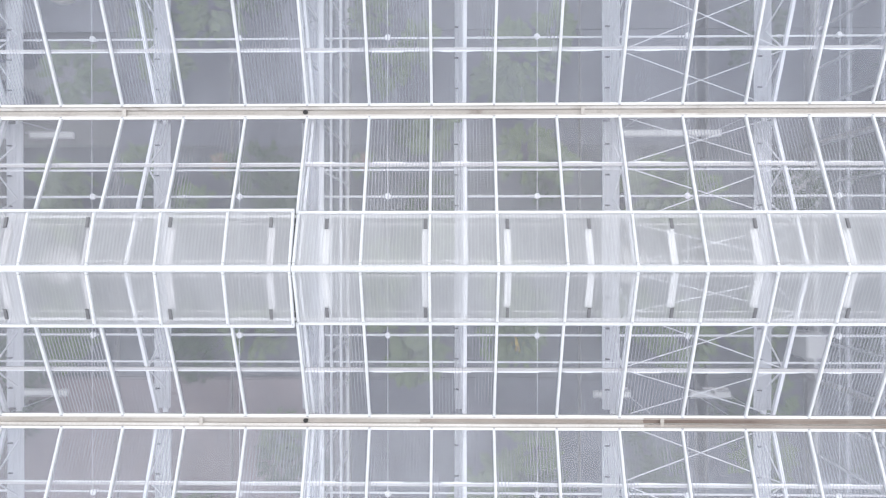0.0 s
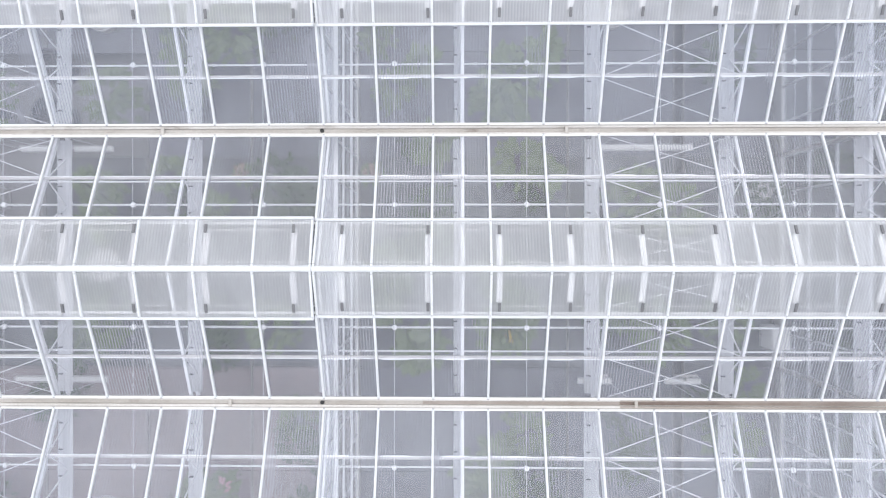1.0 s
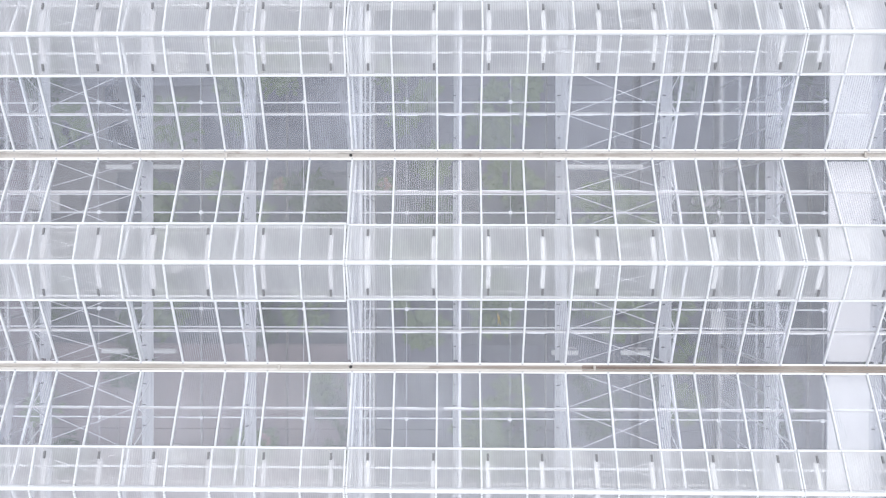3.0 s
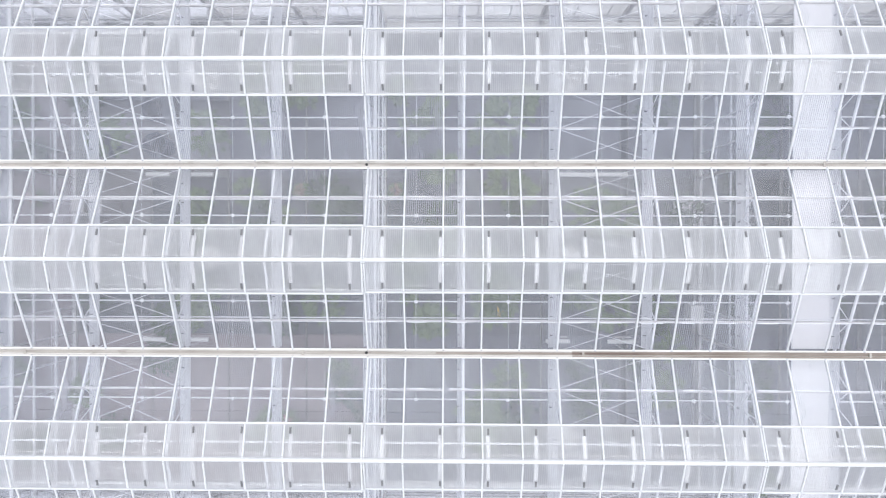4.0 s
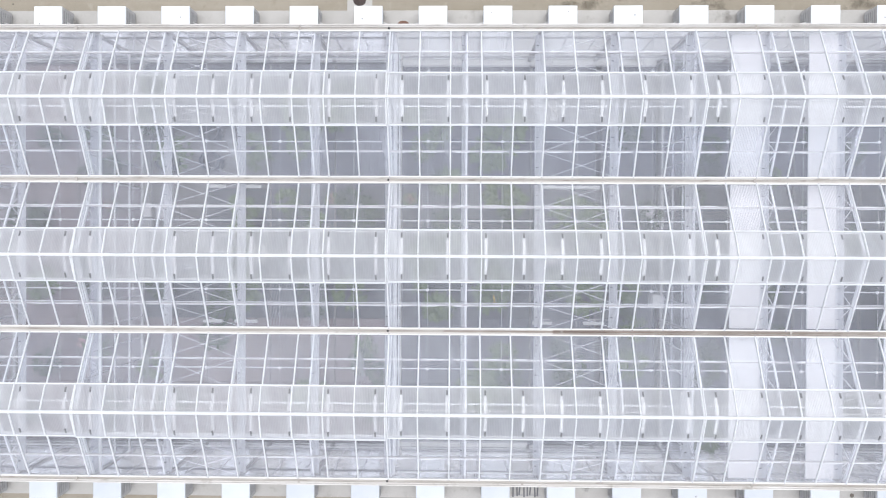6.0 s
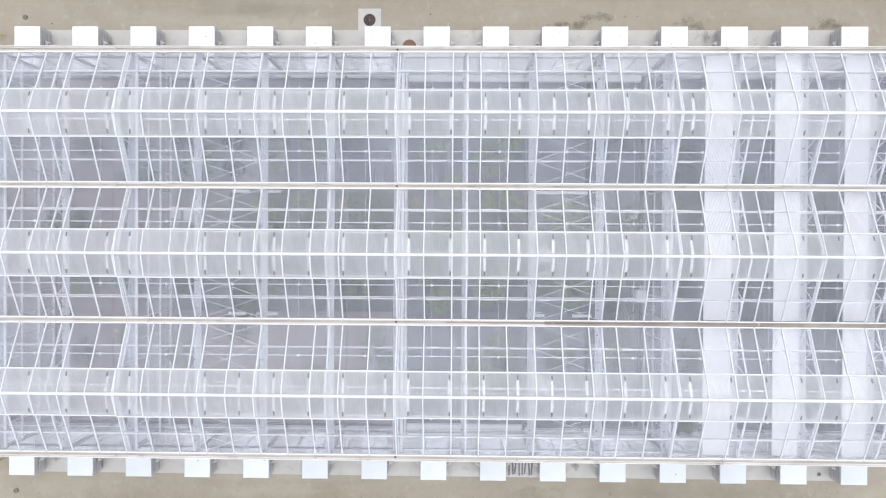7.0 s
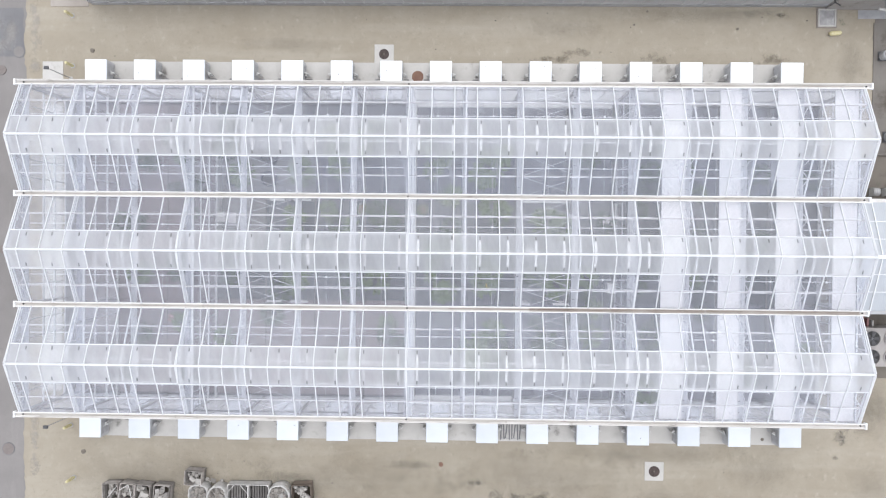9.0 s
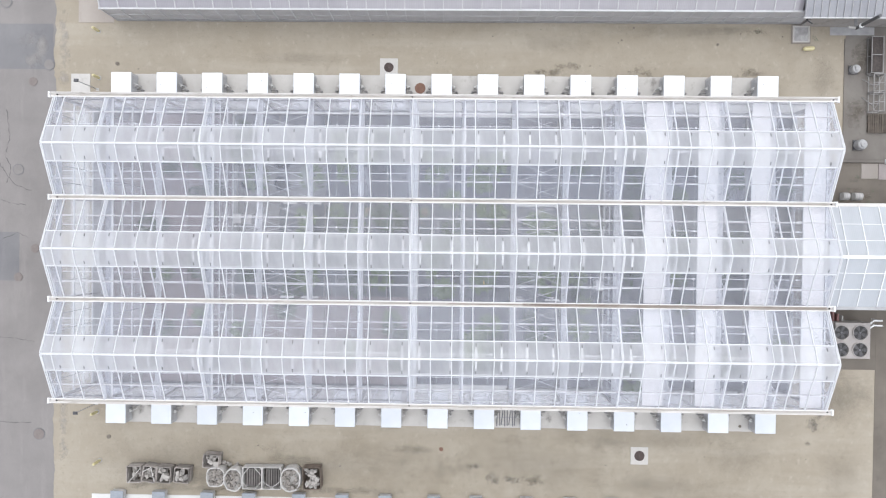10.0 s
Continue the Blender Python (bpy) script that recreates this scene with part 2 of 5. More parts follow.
RACKGREY = surface("dull_grey_rack_steel", (0.22, 0.215, 0.21), (0.30, 0.29, 0.285), 4, 40, 0.6, 0.2)
PALESTONE = surface("pale_rubble", (0.36, 0.34, 0.315), (0.50, 0.475, 0.45), 3, 30, 0.9, 0, 0.4, each=0.45)
UNITSIDE = surface("unit_side_metal", (0.46, 0.46, 0.47), (0.54, 0.54, 0.55), 2, 40, 0.45, 0.2)
RUST = surface("rusty_iron", (0.17, 0.09, 0.065), (0.24, 0.145, 0.11), 9, 60, 0.8, 0.2, 0.3)
CAPS = surface("brown_iron_cap", (0.14, 0.12, 0.10), (0.20, 0.175, 0.15), 9, 60, 0.85, 0.1, 0.3)
DRAINIRON = surface("stained_drain_iron", (0.05, 0.038, 0.036), (0.10, 0.075, 0.07), 9, 60, 0.85, 0.1, 0.3)
IRON = surface("cast_iron", (0.045, 0.04, 0.038), (0.085, 0.07, 0.065), 9, 60, 0.7, 0.4, 0.3)
YELLOW = surface("faded_yellow_paint", (0.46, 0.405, 0.19), (0.56, 0.51, 0.34), 8, 60, 0.5)
TIMBERBROWN = surface("brown_damp_timber", (0.16, 0.125, 0.10), (0.26, 0.21, 0.175), 4, 50, 0.85, 0, 0.3, each=0.4)
TIMBER = surface("weathered_timber", (0.30, 0.27, 0.25), (0.45, 0.42, 0.395), 4, 50, 0.85, 0, 0.3, each=0.5)
TIMBERGREY = surface("damp_grey_timber", (0.115, 0.105, 0.10), (0.18, 0.168, 0.16), 4, 50, 0.85, 0, 0.3, each=0.4)
STONE = surface("grey_rubble", (0.24, 0.22, 0.20), (0.36, 0.335, 0.31), 3, 30, 0.9, 0, 0.4, each=0.35)
SACK = surface("white_woven_sack", (0.42, 0.41, 0.40), (0.54, 0.525, 0.51), 5, 90, 0.85, 0, 0.3)
LEAF = surface("green_leaves", (0.045, 0.066, 0.036), (0.075, 0.108, 0.055), 6, 30, 0.6, 0, 0.2)
LEAF2 = surface("pale_green_leaves", (0.10, 0.14, 0.065), (0.15, 0.19, 0.095), 6, 30, 0.6, 0, 0.2)
SOIL = surface("dark_potting_mix", (0.035, 0.03, 0.026), (0.06, 0.05, 0.042), 8, 40, 0.95, 0, 0.4)
BENCH = surface("grey_bench_mesh", (0.105, 0.11, 0.128), (0.175, 0.18, 0.205), 1.1, 60, 0.6, 0.2, spots=(0.085, 0.10, 0.075), each=0.12)
BENCHDARK = surface("dark_planted_bench", (0.085, 0.092, 0.098), (0.135, 0.142, 0.15), 1.3, 60, 0.6, 0.1, spots=(0.06, 0.075, 0.05), each=0.15)
BENCHPALE = surface("pale_bench_cover", (0.185, 0.158, 0.165), (0.26, 0.22, 0.225), 0.9, 60, 0.6, 0.1, spots=(0.20, 0.16, 0.155), each=0.15)
BLUEGREY = surface("blue_grey_hood", (0.24, 0.265, 0.30), (0.29, 0.315, 0.35), 2, 40, 0.5, 0.1)
SEAM = surface("grey_standing_seam_roof", (0.205, 0.21, 0.23), (0.26, 0.265, 0.285), 0.8, 30, 0.5, 0.15)
CREAM = surface("cream_sheet_metal", (0.27, 0.25, 0.24), (0.33, 0.308, 0.295), 1.5, 40, 0.45, 0.05)
SHEDWALL = surface("dusty_beige_sheet_metal", (0.25, 0.235, 0.22), (0.32, 0.30, 0.285), 0.5, 40, 0.6, 0.05, spots=(0.17, 0.155, 0.145))
TUBBLUE = surface("dark_blue_plastic", (0.025, 0.03, 0.045), (0.04, 0.046, 0.065), 3, 40, 0.5)
PINKBLOOM = surface("pink_petals", (0.34, 0.20, 0.21), (0.44, 0.28, 0.29), 8, 40, 0.6)
ORANGEBLOOM = surface("dull_orange_petals", (0.22, 0.16, 0.125), (0.28, 0.20, 0.16), 8, 40, 0.6)
YELLOWBLOOM = surface("yellow_petals", (0.50, 0.36, 0.05), (0.60, 0.46, 0.10), 8, 40, 0.6)
REDBOX = surface("dull_red_paint", (0.26, 0.13, 0.13), (0.33, 0.19, 0.185), 5, 50, 0.6)


# ---- mesh building ----
class Shape:
    """Collects boxes, beams, tubes and sheets into one mesh."""

    def __init__(self):
        self.v, self.f, self.smooth = [], [], False

    def add(self, verts, faces):
        k = len(self.v)
        self.v += [tuple(p) for p in verts]
        self.f += [tuple(k + i for i in face) for face in faces]
        return self

    def box(self, x0, x1, y0, y1, z0, z1, chamfer=0.0):
        c = chamfer
        if not c:
            v = [(x, y, z) for z in (z0, z1) for y in (y0, y1) for x in (x0, x1)]
            return self.add(v, [(0, 2, 3, 1), (4, 5, 7, 6), (0, 1, 5, 4), (2, 6, 7, 3), (0, 4, 6, 2), (1, 3, 7, 5)])
        lo = [(x0, y0), (x1, y0), (x1, y1), (x0, y1)]
        hi = [(x0 + c, y0 + c), (x1 - c, y0 + c), (x1 - c, y1 - c), (x0 + c, y1 - c)]
        v = [(*p, z0) for p in lo] + [(*p, z1 - c) for p in lo] + [(*p, z1) for p in hi]
        f = [(3, 2, 1, 0), (8, 9, 10, 11)]
        for k in (0, 4):
            f += [(k + i, k + (i + 1) % 4, k + 4 + (i + 1) % 4, k + 4 + i) for i in range(4)]
        return self.add(v, f)

    def beam(self, p, q, w, h, up=(0, 0, 1)):
        """A bar from p to q, w wide and h deep."""
        p, q, up = Vector(p), Vector(q), Vector(up)
        d = (q - p).normalized()
        side = d.cross(up)
        side = side.normalized() if side.length > 1e-4 else Vector((1, 0, 0))
        top = side.cross(d).normalized()
        v = [e + side * (sx * w / 2) + top * (sz * h / 2) for e in (p, q) for sx, sz in ((-1, -1), (1, -1), (1, 1), (-1, 1))]
        return self.add(v, [(0, 1, 2, 3), (7, 6, 5, 4), (0, 4, 5, 1), (1, 5, 6, 2), (2, 6, 7, 3), (3, 7, 4, 0)])

    def tube(self, p, q, r, n=8, r2=None):
        p, q = Vector(p), Vector(q)
        d = (q - p).normalized()
        a = d.orthogonal().normalized()
        b = d.cross(a)
        r2 = r if r2 is None else r2
        v = [e + (a * math.cos(i * math.tau / n) + b * math.sin(i * math.tau / n)) * s for e, s in ((p, r), (q, r2)) for i in range(n)]
        f = [(i, (i + 1) % n, n + (i + 1) % n, n + i) for i in range(n)]
        return self.add(v, f + [tuple(range(n - 1, -1, -1)), tuple(range(n, 2 * n))])

    def lathe(self, profile, n=20, at=(0, 0, 0)):
        """Turns (radius, height) pairs round the upright axis."""
        v, f = [], []
        for r, z in profile:
            v += [(at[0] + r * math.cos(i * math.tau / n), at[1] + r * math.sin(i * math.tau / n), at[2] + z) for i in range(n)]
        for k in range(len(profile) - 1):
            f += [(k * n + i, k * n + (i + 1) % n, (k + 1) * n + (i + 1) % n, (k + 1) * n + i) for i in range(n)]
        f += [tuple(range(n - 1, -1, -1)), tuple((len(profile) - 1) * n + i for i in range(n))]
        return self.add(v, f)

    def extrude_x(self, profile, x0, x1):
        """A closed (y, z) outline drawn along x."""
        n = len(profile)
        v = [(x, y, z) for x in (x0, x1) for y, z in profile]
        return self.add(v, [(i, (i + 1) % n, n + (i + 1) % n, n + i) for i in range(n)] + [tuple(range(n - 1, -1, -1)), tuple(range(n, 2 * n))])

    def mesh(self, name, material, smooth=False):
        me = bpy.data.meshes.new(name)
        me.from_pydata(self.v, [], self.f)
        me.materials.append(material)
        if smooth:
            me.polygons.foreach_set("use_smooth", [True] * len(me.polygons))
        me.update()
        bm = bmesh.new()
        bm.from_mesh(me)
        bmesh.ops.recalc_face_normals(bm, faces=bm.faces)
        bm.to_mesh(me)
        bm.free()
        return me


def part(name, shape, material, parent, label="", m=None, smooth=False):
    """Links a Shape, or a mesh that is shared, as one object under a thing or a part."""
    me = shape if isinstance(shape, bpy.types.Mesh) else shape.mesh(name, material, smooth)
    ob = new(name, me)
    ob.parent = parent
    if m is not None:
        ob.matrix_basis = m
    if name == "pane":
        ob.visible_shadow = False          # daylight passes the clear sheets
    return tagged(ob, label)


def base(name, label, category, group="", kind="", m=None):
    ob = tagged(new(name), label, category, group, kind)
    ob.empty_display_size = 0.2
    if m is not None:
        ob.matrix_basis = m
    return ob


def solid(name, shape, material, label, category, group="", kind="", m=None, smooth=False):
    ob = new(name, shape if isinstance(shape, bpy.types.Mesh) else shape.mesh(name, material, smooth))
    if m is not None:
        ob.matrix_basis = m
    return tagged(ob, label, category, group, kind)


# ---- plan of the greenhouse ----
PANEL, BAY = 1.22, 3.05                # glazing bar to bar, truss to truss
X0, X1 = -7 * BAY, 8 * BAY             # gable ends
ZG, ZR, HALF = 4.9, 6.15, 3.05         # gutter height, ridge height, half a span
RIDGES = (6.1, 0.0, -6.1)
GUTTERS = (9.15, 3.05, -3.05, -9.15)
VENT = 0.995                           # reach of a ridge vent from the ridge
SLOPE = math.atan2(ZR - ZG, HALF)
BREAKS = (X0, -10 * PANEL, 0.0, 10 * PANEL, X1)
BARS = [X0] + [k * PANEL for k in range(-17, 21)]


def roof_z(d):
    """Height of the roof plane d metres from the ridge."""
    return ZR - (ZR - ZG) * d / HALF


# ---- ground ----
solid("ground", Shape().add([(-400, -400, 0), (400, -400, 0), (400, 400, 0), (-400, 400, 0)], [(0, 1, 2, 3)]), YARD,
      "worn beige concrete yard with stains and hairline cracks", "ground", kind="structure")


def slab(name, x0, x1, y0, y1, top, material, label, category):
    return solid(name, Shape().box(x0, x1, y0, y1, -0.15, top, 0.01), material, label, category, kind="structure")


def ragged(name, x0, x1, y0, y1, top, material, label, category, wild, seed):
    """A flat sheet whose right-hand edge wanders by up to wild metres."""
    edge = []
    n = max(4, int((y1 - y0) / 0.22))
    for k in range(n + 1):
        y = y0 + (y1 - y0) * k / n
        w = noise.noise((seed, y * 0.35, 0)) + 0.5 * noise.noise((seed, y * 1.4, 5)) + 0.3 * noise.noise((seed, y * 4.1, 9))
        edge.append((x1 + wild * w, y))
    v = [(x0, y, top) for _, y in edge] + [(x, y, top) for x, y in edge]
    f = [(k, n + 1 + k, n + 2 + k, k + 1) for k in range(n)]
    return solid(name, Shape().add(v, f), material, label, category, kind="structure")


ragged("road", -120, -24.6, -40, 40, 0.006, ASPHALT, "worn grey asphalt lane beside the concrete yard", "road", 0.28, 3.3)
ragged("road_patch_1", -60, -24.75, 12.0, 15.05, 0.011, ASPHALT2, "dark patched strip of asphalt", "road", 0.2, 8.1)
ragged("road_patch_2", -60, -27.0, -2.35, 0.95, 0.011, ASPHALT2, "dark square asphalt patch", "road", 0.08, 1.7)
slab("pavement_north", -20.4, 23.3, 9.0, 11.72, 0.03, APRON, "pale concrete apron along the greenhouse wall", "pavement")
slab("pavement_south", -20.4, 23.3, -11.85, -9.0, 0.03, APRON, "pale concrete apron along the greenhouse wall", "pavement")
slab("pavement_pad_west", -23.5, -22.2, 10.45, 11.7, 0.03, APRON, "pale square concrete pad", "pavement")
slab("pavement_corner", -23.0, -20.6, 15.15, 40, 0.03, PINKSLAB, "pinkish beige concrete slab at the building corner", "pavement")
slab("pavement_east", 28.25, 60, 6.3, 60, 0.02, SLAB, "grey damp concrete slab", "pavement")
slab("floor_lobby", X0 + 0.1, -6 * BAY, -9.05, 9.05, 0.05, LOBBY, "damp grey concrete lobby floor inside the gable", "floor")
slab("pavement_west", -23.45, -22.2, -9.0, 9.0, 0.03, WALK, "pale concrete walk along the gable wall", "pavement")
slab("pavement_yard_north_east", 24.6, 60, 3.2, 6.14, 0.012, SLABWARM, "brown damp concrete beside the passage", "pavement")
slab("pavement_yard_south_east", 24.6, 60, -7.6, -3.2, 0.012, SLABWARM, "brown damp concrete under the condenser", "pavement")
slab("pavement_far_east", 30.6, 60, -60, -3.25, 0.02, SLABWARM, "brown worn concrete lane", "pavement")
solid("floor", Shape().box(X0, X1, -9.1, 9.1, -0.1, 0.04), SUBFLOOR, "grey concrete bed of the greenhouse", "floor", kind="structure")
for name, a, b, tone in (("floor_1", -6, -4, (0.29, 0.262, 0.27)), ("floor_2", -4, 0, (0.255, 0.250, 0.252)), ("floor_3", 0, 4, (0.235, 0.239, 0.25)), ("floor_4", 4, 8, (0.24, 0.245, 0.26))):
    room_floor = surface("greenhouse_concrete", tone, tuple(v * 0.72 for v in tone), 0.7, 30, 0.75, 0, 0.15, spots=tuple(v * 0.62 for v in tone))
    solid(name, Shape().box(a * BAY + 0.15, b * BAY - (0.02 if b < 8 else 0.05), -9.0, 9.0, 0.0, 0.045), room_floor, "damp stained grey concrete greenhouse floor", "floor", kind="structure")


# ---- roof: panes, bars, purlins ----
def corrugated(width, length, ribs, name, material, amp=0.008):
    """A sheet in the xy plane, corrugated across x, from y = 0 to length."""
    s = Shape()
    n = max(2, int(ribs * 4))
    xs = [(-0.5 + i / n) * width for i in range(n + 1)]
    zs = [amp * math.sin(i * math.tau / 4) for i in range(n + 1)]
    v = [(x, y, z) for y in (0, length) for x, z in zip(xs, zs)]
    s.add(v, [(i, i + 1, n + 2 + i, n + 1 + i) for i in range(n)])
    return s.mesh(name, material, True)


def slope_pose(x, ridge, side, d, lift=0.0):
    """Pose of a sheet whose y axis runs down the roof from d metres beside the ridge; side +1 is north."""
    up = Vector((0, side * math.sin(SLOPE), math.cos(SLOPE)))
    e = Matrix.Rotation(0 if side > 0 else math.pi, 4, "Z") @ Matrix.Rotation(-SLOPE, 4, "X")
    return Matrix.Translation(Vector((x, ridge + side * d, roof_z(d))) + up * lift) @ e


ZC_RAIL = 4.5                          # height of the long tie rails
EDGE = HALF - 0.13
LOWER = (EDGE - VENT) / math.cos(SLOPE)
UPPER = (VENT - 0.03) / math.cos(SLOPE)
lower_pane = corrugated(PANEL - 0.03, LOWER, 19, "pane", ROOFGLASS, 0.0015)
lower_half = corrugated(PANEL / 2 - 0.03, LOWER, 9, "pane", ROOFGLASS, 0.0015)
inner_pane = corrugated(PANEL - 0.03, LOWER, 19, "pane", ROOFINNER, 0.0015)
inner_half = corrugated(PANEL / 2 - 0.03, LOWER, 9, "pane", ROOFINNER, 0.0015)
smooth_pane = corrugated(PANEL - 0.03, LOWER, 19, "pane", ROOFSMOOTH, 0.001)
smooth_half = corrugated(PANEL / 2 - 0.03, LOWER, 9, "pane", ROOFSMOOTH, 0.001)
upper_pane = corrugated(PANEL - 0.03, UPPER, 19, "pane", VENTGLASS, 0.002)
upper_half = corrugated(PANEL / 2 - 0.03, UPPER, 9, "pane", VENTGLASS, 0.002)
lower_bar = Shape().box(-0.026, 0.026, 0, LOWER, -0.03, 0.035, 0.01).box(-0.034, 0.034, LOWER - 0.03, LOWER, -0.03, 0.03).mesh("glazing_bar", RAIL)
upper_bar = Shape().box(-0.025, 0.025, 0, UPPER, -0.03, 0.035, 0.012).mesh("glazing_bar", RAIL)

end_clip = Shape().box(-0.02, 0.02, -0.012, 0.02, -0.03, 0.03).mesh("end_clip", GREYMETAL)
vent_clip = Shape().box(-0.026, 0.026, 0.05, 0.062, 0.0, 0.038).mesh("end_clip", GREYMETAL)
corner_clip = Shape().box(-0.012, 0.012, -0.018, 0.0, 0.0, 0.042).mesh("corner_clip", GREYMETAL)

number = 0
for ridge in RIDGES:
    for side in (1, -1):
        number += 1
        slope = base("roof_slope_%d" % number, "clear corrugated plastic roof slope in white aluminium bars", "roof", kind="structure")
        for a, b in zip(BARS, BARS[1:]):
            whole, half = (smooth_pane, smooth_half) if ridge * side < -5 else (inner_pane, inner_half) if ridge == 0.0 else (lower_pane, lower_half)
            part("pane", half if b - a < 1 else whole, None, slope, m=slope_pose((a + b) / 2, ridge, side, VENT, 0.004))
        for x in BARS:
            part("glazing_bar", lower_bar, None, slope, m=slope_pose(x + (0.04 if x == X0 else -0.04 if x == BARS[-1] else 0), ridge, side, VENT, 0.01))
        for x in BARS[1:-1]:
            part("end_clip", end_clip, None, slope, m=slope_pose(x, ridge, side, EDGE, 0.012))
        y, z = ridge + side * 1.95, roof_z(1.95) - 0.085
        purlin = part("purlin", Shape().beam((X0, y, z), (X1, y, z), 0.055, 0.075), POSTGREY, slope, "pale grey steel purlin")
        lip = Shape().box(X0, X1, y + side * 0.034 - 0.007, y + side * 0.034 + 0.007, z + 0.02, z + 0.042)
        # short white boxes imitate glints along the eastern half of the lip
        for k in range(20):
            lip.box(k * PANEL + 0.1 * (k % 3), k * PANEL + 0.62 + 0.07 * (k % 4), y + side * 0.048 - 0.008, y + side * 0.048 + 0.008, z + 0.022, z + 0.040)
        part("lip", lip, WHITE, purlin, "white rolled lip with added glint dashes")
        y, z = ridge + side * (VENT - 0.045), roof_z(VENT) - 0.085
        part("purlin", Shape().beam((X0, y, z), (X1, y, z), 0.05, 0.075), KNEE, slope, "white steel purlin")
        y, z = ridge + side * 0.13, roof_z(0.13) - 0.12
        part("purlin", Shape().beam((X0, y, z), (X1, y, z), 0.03, 0.04), POSTGREY, slope, "grey steel purlin")
        y, z = ridge + side * 0.8, roof_z(0.8) - 0.13
        part("drive_tube", Shape().tube((X0, y, z), (X1, y, z), 0.012, 8), POSTGREY, slope, "thin grey drive tube")
        y, z = ridge + side * 1.95, ZC_RAIL
        if ridge == 0.0:
            part("tie_rail", Shape().beam((X0, y, z), (X1, y, z), 0.03, 0.03), TRUSS, slope, "thin white tie rail")

for ridge in RIDGES:
    cap = base("roof_ridge", "bright white aluminium ridge capping the plastic roof", "roof ridge", "roof ridges")
    prof = [(-0.062, -0.03), (-0.062, 0.0), (-0.045, 0.035), (-0.015, 0.05), (0.015, 0.05), (0.045, 0.035), (0.062, 0.0), (0.062, -0.03)]
    for a, b in zip(BREAKS, BREAKS[1:]):
        part("cap_length", Shape().extrude_x([(ridge + p, ZR + 0.03 + q) for p, q in prof], a + 0.004, b - 0.004), RAIL, cap)
    part("ridge_beam", Shape().beam((X0, ridge, ZR - 0.12), (X1, ridge, ZR - 0.12), 0.06, 0.1), TRUSS, cap)
    rail = base("middle_rail", "long white steel rail under the middle of the span", "rail", "middle rails")
    for a, b in zip(BREAKS, BREAKS[1:]):
        part("length", Shape().beam((a + 0.08, ridge, ZC_RAIL), (b - 0.03, ridge, ZC_RAIL), 0.055, 0.05), WHITE, rail)

# ridge vents: the western ones stand a little open
RACKDULL = surface("dull_pale_rack", (0.40, 0.395, 0.40), (0.47, 0.46, 0.465), 2, 40, 0.6)
ARMS = {0: (0.9, 2.3, 3.75, 5.25, 6.9, 8.7), 1: (0.57, 2.37, 3.87, 5.37, 6.87, 8.37, 9.88, 11.71),
        2: (0.5, 2.29, 3.77, 5.24, 6.72, 8.21, 9.86, 11.6), 3: (0.45, 2.2, 3.7, 5.2, 6.7, 8.2, 9.7, 11.6)}
OPEN = {0: 3.0, 1: 7.5, 2: 1.0, 3: 1.5}
for ridge in RIDGES:
    for side in (1, -1):
        for i, (a, b) in enumerate(zip(BREAKS, BREAKS[1:])):
            lift = OPEN[i]
            hinge = slope_pose(0, ridge, side, 0.03, 0.03) @ Matrix.Rotation(radians(lift), 4, "X")
            state = "standing ajar" if lift > 5 else "nearly shut"
            vent = base("ridge_vent", "hazy plastic ridge vent in a white frame, " + state, "roof vent", "ridge vents", m=hinge)
            sx = side
            bars = [x for x in BARS if a - 0.01 <= x <= b + 0.01]
            for p, q in zip(bars, bars[1:]):
                part("pane", upper_half if q - p < 1 else upper_pane, None, vent, m=Matrix.Translation(((p + q) / 2 * sx, 0, 0)))
            for x in bars:
                off = 0.034 if x == bars[0] else -0.034 if x == bars[-1] else 0
                part("glazing_bar", upper_bar, None, vent, m=Matrix.Translation(((x + off) * sx, 0, 0.006)))
                part("end_clip", vent_clip, None, vent, m=Matrix.Translation(((x + off) * sx, 0, 0.006)))
                part("corner_clip", corner_clip, None, vent, m=Matrix.Translation(((x + off) * sx, UPPER - 0.034, 0.004)))
            part("bottom_rail", Shape().box(min(a * sx, b * sx) + 0.02, max(a * sx, b * sx) - 0.02, UPPER - 0.03, UPPER + 0.025, -0.04, 0.03, 0.008), RAIL, vent)
            for step in ARMS[i]:
                x = a + step
                xa = (x + 0.07) * sx
                whole = i < 3 or step == ARMS[3][0]
                tone, words = (RACKDULL, "dull pale opener rack") if i < 2 else (KNEE, "white opener rack") if whole else (RACKDULL, "short pale opener rack")
                arm = part("opener_arm", Shape().box(xa - (0.06 if whole else 0.02), xa + (0.06 if whole else 0.02), 0.02 if whole else UPPER - 0.55, UPPER - 0.3, -0.13, -0.09), tone, vent, words)
                part("bracket", Shape().box(xa - 0.03, xa + 0.03, UPPER - 0.32, UPPER - 0.13, -0.02, 0.02, 0.006), MIDGREY, arm, "dark grey bracket")
                if i < 2:
                    part("hook", Shape().beam((xa, UPPER - 0.15, 0.0), (xa - sx * 0.09, UPPER - 0.035, 0.0), 0.022, 0.02), GREYMETAL, arm, "grey hook to the rail")

